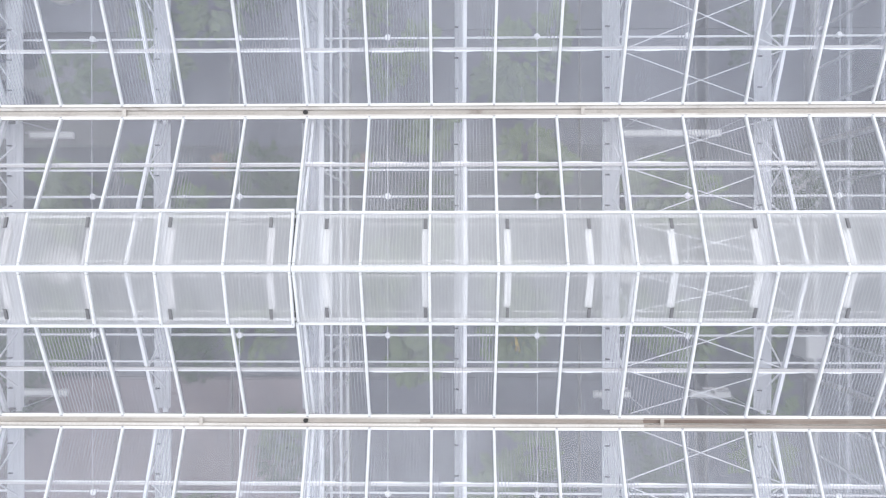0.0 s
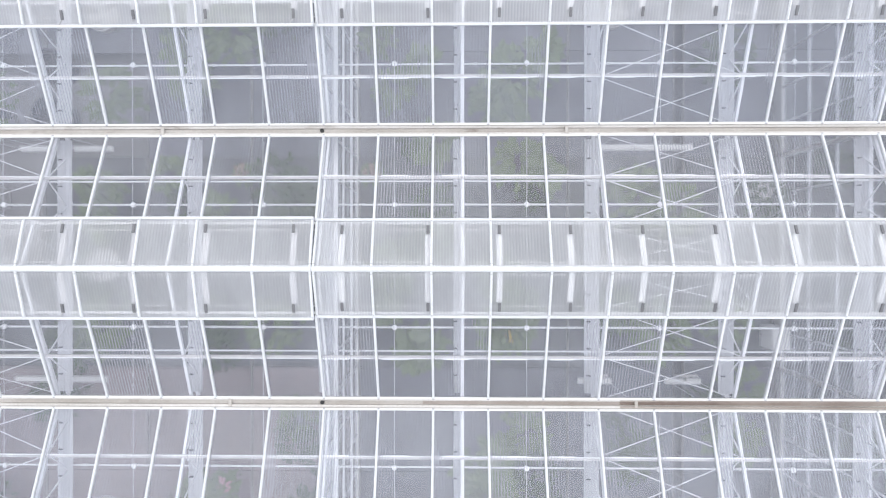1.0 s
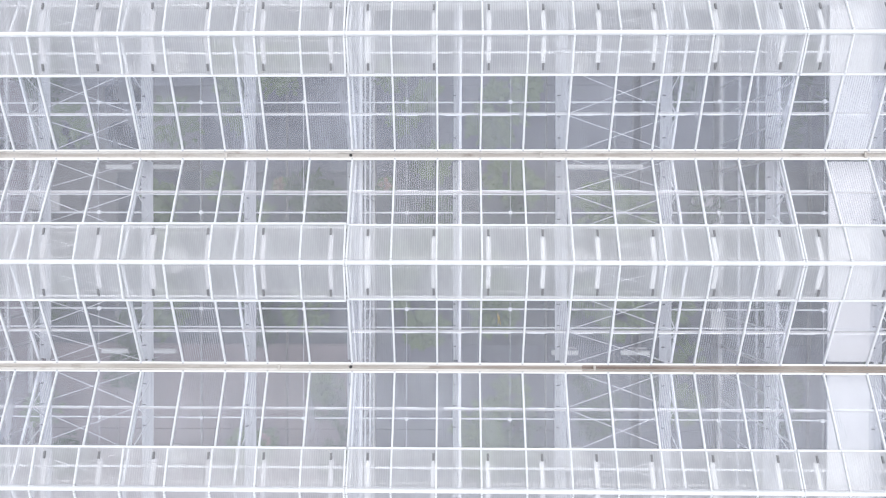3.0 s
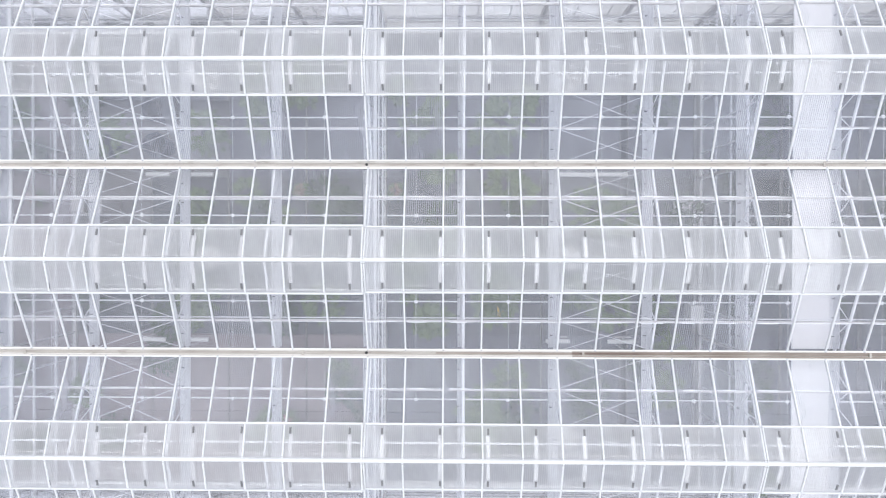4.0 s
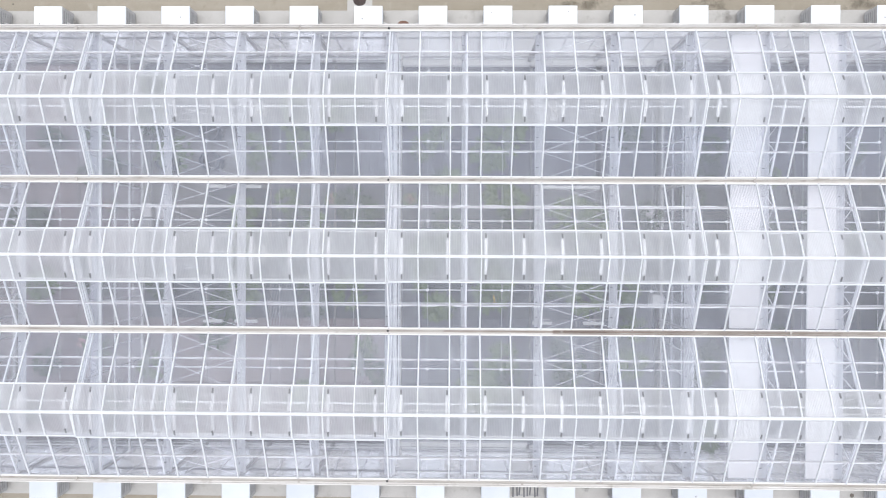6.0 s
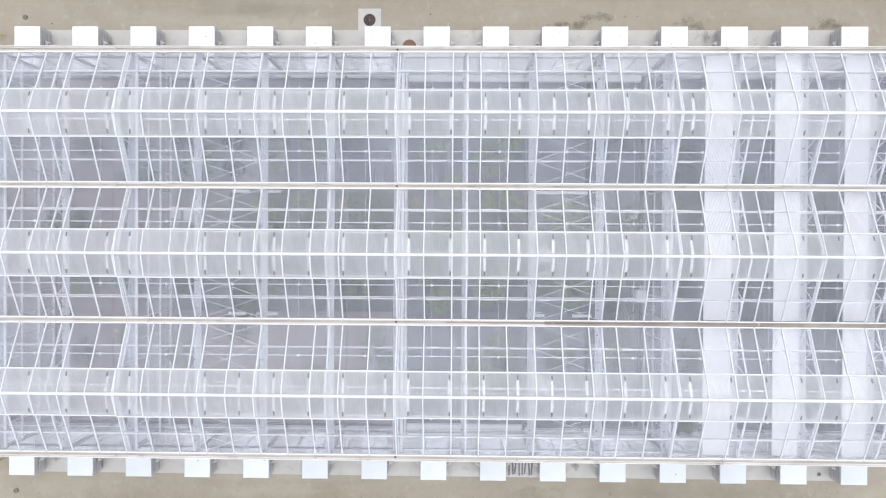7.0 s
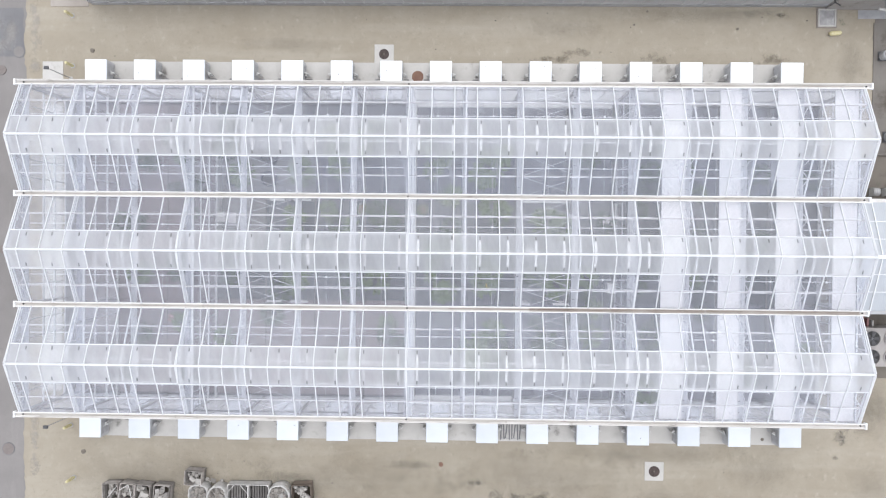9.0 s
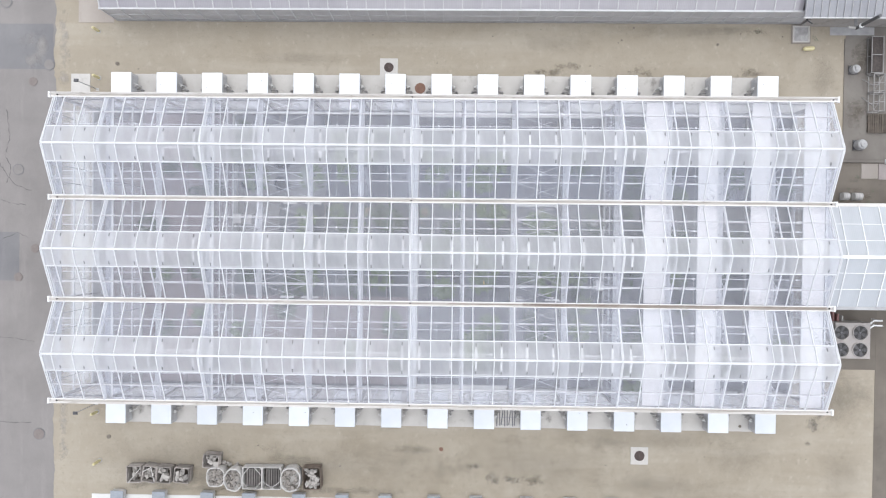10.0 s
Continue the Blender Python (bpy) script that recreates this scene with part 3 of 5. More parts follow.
# ---- gutters ----
for y in GUTTERS:
    outer = abs(y) > 5
    gutter = base("gutter", "pale aluminium gutter with a stained trough between the roofs" if not outer else "pale aluminium eaves gutter on the side wall", "gutter", "roof gutters")
    lips = [(-0.15, 0.02), (-0.15, 0.07), (-0.1, 0.07), (-0.095, 0.015), (-0.05, 0.0), (-0.042, -0.06), (0.042, -0.06), (0.05, 0.0), (0.095, 0.015), (0.1, 0.07),
            (0.15, 0.07), (0.15, 0.02), (0.115, 0.02), (0.085, -0.09), (-0.085, -0.09), (-0.115, 0.02)]
    part("trough", Shape().extrude_x([(y + p, ZG + q) for p, q in lips], X0 - 0.35, X1 + 0.4), TROUGH, gutter)
    for s in (-1, 1):
        part("lip", Shape().box(X0 - 0.35, X1 + 0.4, y + s * 0.125 - 0.024, y + s * 0.125 + 0.024, ZG + 0.05, ZG + 0.085, 0.008), TROUGH if s * y > 5 else LIP, gutter, "grey rolled lip" if s * y > 5 else "pale rolled lip")
    for a, b, tone in ((X0, 2.2, SILT), (2.2, 6.6, SILTMID), (6.6, 10.6, SILTDARK), (10.6, X1, SILTMID)) if y == GUTTERS[2] else ((X0, X1, SILT),):
        part("silt", Shape().box(a, b, y - 0.036, y + 0.036, ZG - 0.06, ZG - 0.05), tone, gutter, "thin film of brown silt")
        if b > 7 and tone is not SILT:
            for k in (-1, 1):
                part("silt", Shape().box(a, b, y + k * 0.072 - 0.022, y + k * 0.072 + 0.022, ZG, ZG + 0.02, 0.004), SILTMID, gutter, "thin film of brown silt")
    for x in (X0 - 0.36, X1 + 0.41):
        part("end_cap", Shape().box(x - 0.04, x + 0.04, y - 0.17, y + 0.17, ZG - 0.1, ZG + 0.1, 0.01), WHITE, gutter)
    for x in (-0.06, X0 + 0.1, X1 + 0.15):
        part("outlet", Shape().lathe([(0.045, 0.0), (0.045, 0.05), (0.02, 0.05)], 14, (x, y, ZG - 0.06)), BLACK, gutter, "black round outlet")
    for x in ((-11.25, -2.13, 6.95, 16.1) if y == GUTTERS[2] else (-12.75, -3.65, 5.4, 14.6)):
        strap = Shape().box(x - 0.035, x + 0.035, y - 0.085, y + 0.085, ZG + 0.0, ZG + 0.028)
        part("joint_strap", strap, SILT, gutter)

# ---- trusses, posts, wind braces ----
ZC = 4.45


def truss(x, ridge, m=None):
    t = base("roof_truss", "white painted steel lattice truss under the plastic roof", "roof truss", "roof trusses", m=Matrix.Translation((x, ridge, 0)))
    part("bottom_chord", Shape().beam((0, -HALF + 0.05, ZC), (0, HALF - 0.05, ZC), 0.09, 0.06), TRUSS, t)
    for s in (-1, 1):
        part("rafter", Shape().beam((0, s * (HALF - 0.05), ZG - 0.12), (0, s * 0.04, ZR - 0.17), 0.06, 0.075), TRUSS, t)
        for d0, d1 in ((2.5, 1.95), (1.35, 1.95), (1.35, 0.75), (0.15, 0.75)):
            lo, hi = (d0, ZC + 0.02), (d1, roof_z(d1) - 0.16)
            part("web", Shape().beam((0, s * lo[0], lo[1]), (0, s * hi[0], hi[1]), 0.024, 0.024), TRUSS, t)
    return t


first = truss(X0 + 0.06, RIDGES[0])
for ridge in RIDGES:
    for n in range(-7, 9):
        if n == -7 and ridge == RIDGES[0]:
            continue
        copy_thing(first, Matrix.Translation((n * BAY + (0.06 if n == -7 else -0.06 if n == 8 else 0.04 if n == 1 else 0), ridge, 0)))

post = base("post", "pale grey steel post under the gutter", "post", "gutter posts", m=Matrix.Translation((X0 + 0.06, GUTTERS[0] - 0.08, 0)))
part("shaft", Shape().box(-0.07, 0.07, -0.07, 0.07, 0.05, ZG - 0.08), POSTGREY, post)
part("foot_plate", Shape().box(-0.12, 0.12, -0.12, 0.12, 0.03, 0.055), STEEL, post)
inner = base("post", "white painted steel post under the gutter", "post", "gutter posts", m=Matrix.Translation((X0 + 0.06, GUTTERS[1], 0)))
part("shaft", Shape().box(-0.03, 0.03, -0.03, 0.03, 0.05, ZG - 0.08), POSTGREY, inner)
part("foot_plate", Shape().box(-0.1, 0.1, -0.1, 0.1, 0.03, 0.055), STEEL, inner)
for y in GUTTERS:
    for n in range(-7, 9):
        if abs(y) < 5:
            if n in (-7, -6, -4, 0, 4, 8) and not (n == -7 and y == GUTTERS[1]):
                copy_thing(inner, Matrix.Translation((n * BAY + (0.06 if n == -7 else -0.06 if n == 8 else 0), y, 0)))
        elif not (n == -7 and y == GUTTERS[0]):
            copy_thing(post, Matrix.Translation((n * BAY + (0.06 if n == -7 else -0.06 if n == 8 else 0), y - (0.08 if y > 5 else -0.08 if y < -5 else 0), 0)))

for ridge in RIDGES:
    for x in (-3 * BAY, 2 * BAY):
        for side in (1, -1):
            for d0, d1, shift in ((0.1, 0.82, 0.0), (0.85, 1.93, 0.0), (1.97, 2.92, 0.25)):
                brace = base("wind_brace", "thin white crossed bracing rods under the roof", "wind brace", "wind braces")
                for u, w, step in ((d0, d1, 0.0), (d1, d0, shift)):
                    part("rod", Shape().tube((x + 0.02 + step, ridge + side * u, roof_z(u) - 0.205), (x + BAY - 0.02, ridge + side * w, roof_z(w) - 0.205), 0.010, 6), TRUSS, brace)

# ---- shade curtains hung from wires at truss height ----
CLOSED = {4: 1.42, 5: 1.35, 6: 1.28, 7: 1.25}


def curtain(x0, x1, ridge, folds, drawn):
    s = Shape()
    n = folds * 4
    y0, y1 = -HALF + 0.14, HALF - 0.14
    rng = random.Random(int(x0 * 100) + int(ridge * 7))
    xs = [x0 + (x1 - x0) * i / n for i in range(n + 1)]
    cols = 9
    v = []
    for j in range(cols):
        y = ridge + y0 + (y1 - y0) * j / (cols - 1)
        for i, x in enumerate(xs):
            v.append((x + rng.uniform(-1, 1) * 0.008, y, ZC + 0.05 + (0.02 if i % 2 else -0.012) * (0.08 if drawn else 1.0) * rng.uniform(0.6, 1.2)))
    s.add(v, [(j * (n + 1) + i, j * (n + 1) + i + 1, (j + 1) * (n + 1) + i + 1, (j + 1) * (n + 1) + i) for j in range(cols - 1) for i in range(n)])
    return s


for ridge in RIDGES:
    for n in range(-7, 8):
        x = n * BAY
        if n in CLOSED:
            c = base("shade_curtain", "white shade curtain drawn half across its bay", "shade curtain", "shade curtains")
            part("cloth", curtain(x + BAY - CLOSED[n], x + BAY - (0.1 if n < 7 else -0.02), ridge, 3, True), CURTAIN, c, smooth=True)
            part("lead_bar", Shape().beam((x + BAY - CLOSED[n], ridge - HALF + 0.14, ZC + 0.04), (x + BAY - CLOSED[n], ridge + HALF - 0.14, ZC + 0.04), 0.03, 0.03), STEEL, c)
        c = base("shade_curtain", "pale shade curtain folded up against its truss", "shade curtain", "shade curtains")
        part("cloth", curtain(x - (0.16 if n == 1 else 0.22), x + (0.0 if n == 1 else 0.13), ridge, 3 if n == 1 else 5, False), FOLDED, c)
        for k in range(9):
            y = ridge - 2.5 + k * 0.62
            part("clip", Shape().box(x - 0.17, x - 0.08, y - 0.014, y + 0.014, ZC + 0.075, ZC + 0.1), DARK, c)

# ---- heating pipes with round fixtures ----
for ridge in RIDGES:
    for s in (-1, 1):
        y = ridge + s * 1.42
        pipe = base("hanging_pipe", "long white pipe hung below the trusses", "pipe", "hanging pipes")
        part("tube", Shape().tube((X0 + 0.15, y, ZC - 0.08), (X1 - 0.15, y, ZC - 0.08), 0.022, 8), TRUSS, pipe)
        for n in range(-7, 8):
            x = n * BAY + 1.525
            part("collar", Shape().tube((n * BAY + 0.35 - 0.03, y, ZC - 0.08), (n * BAY + 0.35 + 0.03, y, ZC - 0.08), 0.035, 8), STEEL, pipe)
            lamp = base("round_fixture", "small round white fixture clipped to the pipe", "light fixture", "round fixtures", m=Matrix.Translation((x, y, ZC - 0.05)))
            part("disc", Shape().lathe([(0.03, -0.02), (0.06, 0.0), (0.065, 0.03), (0.045, 0.055), (0.0, 0.06)][:4], 14), WHITE, lamp)
            part("stem", Shape().tube((0, 0, -0.16), (0, 0, -0.02), 0.012, 6), STEEL, lamp)
for ridge in RIDGES:
    for n in range(-7, 8):
        x = n * BAY + 1.525
        solid("cross_wire", Shape().tube((x, ridge - HALF + 0.02, ZC), (x, ridge + HALF - 0.02, ZC), 0.0065, 5), RAIL, "thin white support wire across the span", "wire", "support wires")

# ---- walls ----
def sheet(w, h, name="pane", material=None, t=0.012):
    """A wall sheet standing in the xz plane, w wide from its middle, h high from its foot."""
    return Shape().box(-w / 2, w / 2, -t / 2, t / 2, 0, h).mesh(name, material or WALLGLASS)


side_pane = sheet(PANEL - 0.05, ZG - 0.15 - 0.53, "pane", SIDEWALL)
side_half = sheet(PANEL / 2 - 0.05, ZG - 0.15 - 0.53, "pane", SIDEWALL)
hazy_pane = sheet(PANEL - 0.05, ZG - 0.15 - 0.53, "pane", HAZYWALL)
for name, y, s in (("wall_north", 9.15, 1), ("wall_south", -9.15, -1)):
    wall = base(name, "clear plastic side wall on a pale knee wall with white rails", "wall", kind="structure")
    part("knee_wall", Shape().box(X0, X1, y - 0.05, y + 0.05, 0, 0.5, 0.01), KNEE, wall)
    for a, b in zip(BARS, BARS[1:]):
        part("pane", side_half if b - a < 1 else hazy_pane if s > 0 and a > -0.1 else side_pane, None, wall, m=Matrix.Translation(((a + b) / 2, y, 0.52)))
    for x in BARS:
        part("mullion", Shape().box(x - 0.015, x + 0.015, y - 0.02, y + 0.02, 0.5, ZG - 0.1), DULLRAIL, wall)
    for a, b, tone, words in ((X0 + 0.2, -0.1, MIDGREY, "dark grey"), (0.25, X1 - 0.2, GREYMETAL, "dull grey")):
        for z, r in ((1.72, 0.045), (0.35, 0.04), (0.6, 0.04)):
            part("heating_pipe", Shape().tube((a, y - s * 0.2, z), (b, y - s * 0.2, z), r, 8), tone, wall, words + " heating pipe")
        part("girt", Shape().beam((a, y - s * 0.07, 3.92), (b, y - s * 0.07, 3.92), 0.07, 0.06), tone, wall, words + " steel rail")
        part("heating_pipe", Shape().tube((a, y - s * 0.2, 1.45), (b, y - s * 0.2, 1.45), 0.035, 8), TRUSS, wall, "white heating pipe")
    if s < 0:
        for z in (4.3, 2.05, 1.9):
            part("water_pipe", Shape().tube((0.3, y + 0.16, z), (4 * BAY - 0.2, y + 0.16, z), 0.032, 8), WHITE, wall, "white water pipe")
        part("ledge", Shape().box(0.15, 2 * BAY, y + 0.06, y + 0.36, 0.78, 0.84, 0.01), KNEE, wall, "white wall ledge")
    else:
        part("ledge", Shape().box(0.15, 4 * BAY - 0.2, y - 0.38, y - 0.06, 0.78, 0.84, 0.01), KNEE, wall, "white wall ledge")
    for z in (0.55, ZG - 0.2):
        part("girt", Shape().beam((X0, y - s * 0.07, z), (X1, y - s * 0.07, z), 0.05, 0.06), TRUSS, wall, "white steel rail")


def gable(name, x, label, kind_tag, category, rails, knee=0.92):
    """A cross wall of all three spans: mullions, sheets cut to the roof, rails and a knee wall."""
    wall = base(name, label, category, kind=kind_tag) if kind_tag else base(name, label, category, "cross walls")
    part("knee_wall", Shape().box(x - 0.05, x + 0.05, -9.05, 9.05, 0.04, knee, 0.01), KNEE, wall)
    steps = [-9.0 + 18.0 * i / 18 for i in range(19)]
    for a, b in zip(steps, steps[1:]):
        za, zb = (roof_z(min(abs(p - r) for r in RIDGES)) - 0.2 for p in (a, b))
        v = [(x + t, p, z) for t in (-0.006, 0.006) for p, z in ((a + 0.02, knee), (b - 0.02, knee), (b - 0.02, zb), (a + 0.02, za))]
        part("pane", Shape().add(v, [(3, 2, 1, 0), (4, 5, 6, 7), (0, 1, 5, 4), (1, 2, 6, 5), (2, 3, 7, 6), (3, 0, 4, 7)]), WALLGLASS, wall)
    for p in steps:
        part("mullion", Shape().box(x - 0.03, x + 0.03, p - 0.02, p + 0.02, knee, roof_z(min(abs(p - r) for r in RIDGES)) - 0.2), RAIL, wall)
    for z, w in rails:
        part("rail", Shape().beam((x + 0.05, -9.05, z), (x + 0.05, 9.05, z), w, 0.07), TRUSS, wall, "white steel rail")
    for ridge in RIDGES:
        for s in (-1, 1):
            w, low = (0.06, 0.0) if kind_tag else (0.05, 0.13)
            part("rake_trim", Shape().beam((x, ridge + s * (HALF - 0.1), ZG - low), (x, ridge + s * 0.02, ZR - 0.04 - low), w, 0.1), RAIL if kind_tag else TRUSS, wall, "white verge trim")
    return wall


gable("wall_west", X0 - 0.08, "clear plastic gable wall with white mullions", "structure", "wall", ((1.0, 0.06), (2.0, 0.06), (3.0, 0.06), (ZC, 0.08)))
gable("wall_east", X1 + 0.08, "clear plastic gable wall with white mullions", "structure", "wall", ((1.0, 0.06), (2.0, 0.06), (3.0, 0.06), (ZC, 0.08)))
for x in (-4 * BAY, 0.0, 4 * BAY, -6 * BAY):
    gable("partition_wall", x + 0.09, "clear plastic partition with white rails between growing rooms", "", "partition wall",
          ((2.1, 0.06), (3.3, 0.05), (ZC, 0.16)))

# ---- benches and plants ----
def bench(x, y, length, width, top):
    b = base("growing_bench", "grey mesh growing bench on steel legs", "bench", "growing benches", m=Matrix.Translation((x, y, 0)))
    part("top", Shape().box(-width / 2, width / 2, -length / 2, length / 2, 0.78, 0.83), top, b)
    for s in (-1, 1):
        part("rail", Shape().box(s * (width / 2 + 0.012) - 0.012, s * (width / 2 + 0.012) + 0.012, -length / 2, length / 2, 0.76, 0.87), RACKGREY, b)
        for t in (-1, 1):
            part("leg", Shape().tube((s * (width / 2 - 0.1), t * (length / 2 - 0.3), 0.04), (s * (width / 2 - 0.1), t * (length / 2 - 0.3), 0.78), 0.025, 8), RACKGREY, b)
    return b


def foliage(seed, count, radius, height, size):
    rng = random.Random(seed)
    s = Shape()
    for _ in range(count):
        a, r, z = rng.uniform(0, math.tau), radius * math.sqrt(rng.random()), height * rng.uniform(0.15, 1)
        r *= 1.15 - 0.5 * z / height
        c = Vector((r * math.cos(a), r * math.sin(a), z))
        d = Vector((math.cos(a + rng.uniform(-0.7, 0.7)), math.sin(a + rng.uniform(-0.7, 0.7)), rng.uniform(-0.5, 0.4))).normalized()
        w = d.cross(Vector((0, 0, 1))).normalized() * size * rng.uniform(0.25, 0.45)
        l = d * size * rng.uniform(0.7, 1.4)
        k = Vector((0, 0, -size * 0.12))
        s.add([c, c + l * 0.5 + w, c + l + k, c + l * 0.5 - w], [(0, 1, 2, 3)])
    return s


POT = Shape().lathe([(0.10, 0.0), (0.135, 0.2), (0.145, 0.2), (0.145, 0.22), (0.12, 0.22)], 12).mesh("pot", DARK)
LEAVES = [foliage(1, 150, 0.5, 0.55, 0.14).mesh("foliage", LEAF), foliage(2, 130, 0.45, 0.5, 0.16).mesh("foliage", LEAF2),
          foliage(3, 180, 0.58, 0.7, 0.13).mesh("foliage", LEAF), foliage(4, 60, 0.36, 0.8, 0.30).mesh("foliage", LEAF2)]
rng = random.Random(5)
plants = []
BARE = {(6.1, -3, -1), (6.1, -4, -1), (0.0, -4, 1)}
for ridge in RIDGES:
    for n in (-6, -5, -4, -3, -2, -1, 0, 1, 2, 3, 4, 5, 6, 7):
        for s in (-1, 1):
            if ridge * s > 5:
                y, length = ridge + s * 1.36, 2.7
            else:
                y, length = ridge + s * 1.525, 3.03
            if (ridge, n, s) in BARE:
                continue
            bench(n * BAY + 1.6 if n not in (-6, -4, 0, 4) else n * BAY + 1.68, y, length, 2.98 if n != 3 else 2.5, BENCHPALE if n < -4 or (ridge < -5 and n < 0) else BENCHDARK if ridge == 0.0 else BENCH)
            green = n in (0, 1, -2, -3) and rng.random() < (0.8 if ridge > -6 else 0.25)
            for _ in range(rng.choice((2, 3, 4)) if green else rng.choice((0, 1, 2, 3))):
                plants.append((n * BAY + 1.55 + rng.uniform(-0.85, 0.85), y + rng.uniform(-0.45, 0.45) * length, green))
models = {}
for x, y, green in [p for n, p in enumerate(plants[:290]) if abs(p[1]) < 7.3 or (n % 3 == 0 and not -6 < p[0] < 9)]:
    k = rng.choice((1, 3, 0)) if green else rng.choice((0, 2, 0, 2, 1))
    m = Matrix.Translation((x, y, 0.83)) @ Matrix.Rotation(rng.uniform(0, 6.28), 4, "Z") @ Matrix.Scale(rng.uniform(0.85, 1.3), 4)
    if k not in models:
        p = base("potted_plant", "leafy %s plant in a dark pot on the bench" % ("pale green" if k in (1, 3) else "dark green"), "plant", "bench plants", m=m)
        part("pot", POT, None, p)
        part("foliage", LEAVES[k], None, p, m=Matrix.Translation((0, 0, 0.18)))
        models[k] = p
    else:
        copy_thing(models[k], m)

# ---- round air fans hung below the middle rails ----
fan = base("circulation_fan", "round white caged air fan hung below the roof", "fan", "air fans", m=Matrix.Translation((-16.5, RIDGES[0], 3.7)))
part("shroud", Shape().lathe([(0.40, -0.1), (0.41, 0.1), (0.385, 0.11), (0.375, -0.1)], 28), POSTGREY, fan)
for r in (0.12, 0.2, 0.28, 0.35):
    ring = Shape()
    pts = [(r * math.cos(a * math.tau / 24), r * math.sin(a * math.tau / 24), 0.12) for a in range(25)]
    for p, q in zip(pts, pts[1:]):
        ring.tube(p, q, 0.008, 4)
    part("guard_ring", ring, KNEE, fan)
for k in range(6):
    c, d = math.cos(k * math.tau / 6), math.sin(k * math.tau / 6)
    part("guard_spoke", Shape().tube((0.06 * c, 0.06 * d, 0.125), (0.4 * c, 0.4 * d, 0.115), 0.008, 5), KNEE, fan)
for k in range(4):
    c, d = math.cos(k * math.tau / 4 + 0.3), math.sin(k * math.tau / 4 + 0.3)
    v = [(0.08 * c - 0.05 * d, 0.08 * d + 0.05 * c, 0.03), (0.08 * c + 0.05 * d, 0.08 * d - 0.05 * c, -0.03), (0.34 * c + 0.12 * d, 0.34 * d - 0.12 * c, -0.04), (0.34 * c - 0.12 * d, 0.34 * d + 0.12 * c, 0.04)]
    part("blade", Shape().add(v + [(p, q, z - 0.008) for p, q, z in v], [(0, 1, 2, 3), (7, 6, 5, 4), (0, 4, 5, 1), (1, 5, 6, 2), (2, 6, 7, 3), (3, 7, 4, 0)]), KNEE, fan)
part("hub", Shape().lathe([(0.08, -0.1), (0.08, 0.1), (0.06, 0.13), (0.02, 0.135)], 16), POSTGREY, fan)
for k in (-1, 1):
    part("hanger", Shape().tube((k * 0.39, 0, 0.1), (k * 0.02, 0, ZC_RAIL - 0.02 - 3.7), 0.006, 5), STEEL, fan)
for ridge in RIDGES:
    for x in (-16.5, -5.68, 6.66):
        if not (x == -16.5 and ridge == RIDGES[0]):
            copy_thing(fan, Matrix.Translation((x, ridge, 3.7)))

tub = base("round_tub", "dark blue round plastic tub on the bare floor", "tub", "round tubs", m=Matrix.Translation((-8.9, 4.35, 0.045)))
part("wall", Shape().lathe([(0.40, 0.0), (0.45, 0.85), (0.48, 0.86), (0.48, 0.9), (0.43, 0.9), (0.40, 0.12)], 32), TUBBLUE, tub)
part("water", Shape().lathe([(0.41, 0.6), (0.41, 0.62), (0.38, 0.622)], 32), BLACK, tub, "dark still water")
for x, y in ((-11.05, 4.35), (-8.95, 5.75)):
    copy_thing(tub, Matrix.Translation((x, y, 0.045)))
for x, y, tone, words in ((4.55, -2.08, YELLOWBLOOM, "yellow"), (-3.58, -6.3, PINKBLOOM, "pink"), (-3.1, 2.5, ORANGEBLOOM, "dull orange"), (0.55, 2.5, ORANGEBLOOM, "dull orange"), (-14.6, -4.2, PINKBLOOM, "pink"), (-13.4, 2.2, PINKBLOOM, "pink")):
    flower = base("potted_plant", words + " flowering plant in a dark pot on the bench", "plant", "flowering plants", m=Matrix.Translation((x, y, 0.83)))
    part("pot", POT, None, flower)
    part("foliage", LEAVES[1], None, flower, m=Matrix.Translation((0, 0, 0.15)) @ Matrix.Scale(0.7, 4))
    part("bloom", foliage(int(abs(x) * 9), 26, 0.16, 0.3, 0.13), tone, flower, words + " petals", m=Matrix.Translation((0, 0, 0.5)))
for x, y, size in ((-3.2, 6.4, 1.5), (4.5, 5.05, 1.6), (4.0, 4.6, 1.1), (-6.7, 4.75, 1.4), (3.8, -6.05, 1.5), (8.0, 1.8, 1.5), (9.0, 1.5, 1.3), (-2.2, -1.75, 1.3), (4.3, -1.8, 1.4), (8.6, -1.9, 1.4), (-10.4, 4.6, 1.3), (1.2, 4.9, 1.0)):
    if 1 in models:
        copy_thing(models[1], Matrix.Translation((x, y, 0.83)) @ Matrix.Rotation(x * 3, 4, "Z") @ Matrix.Scale(size, 4))

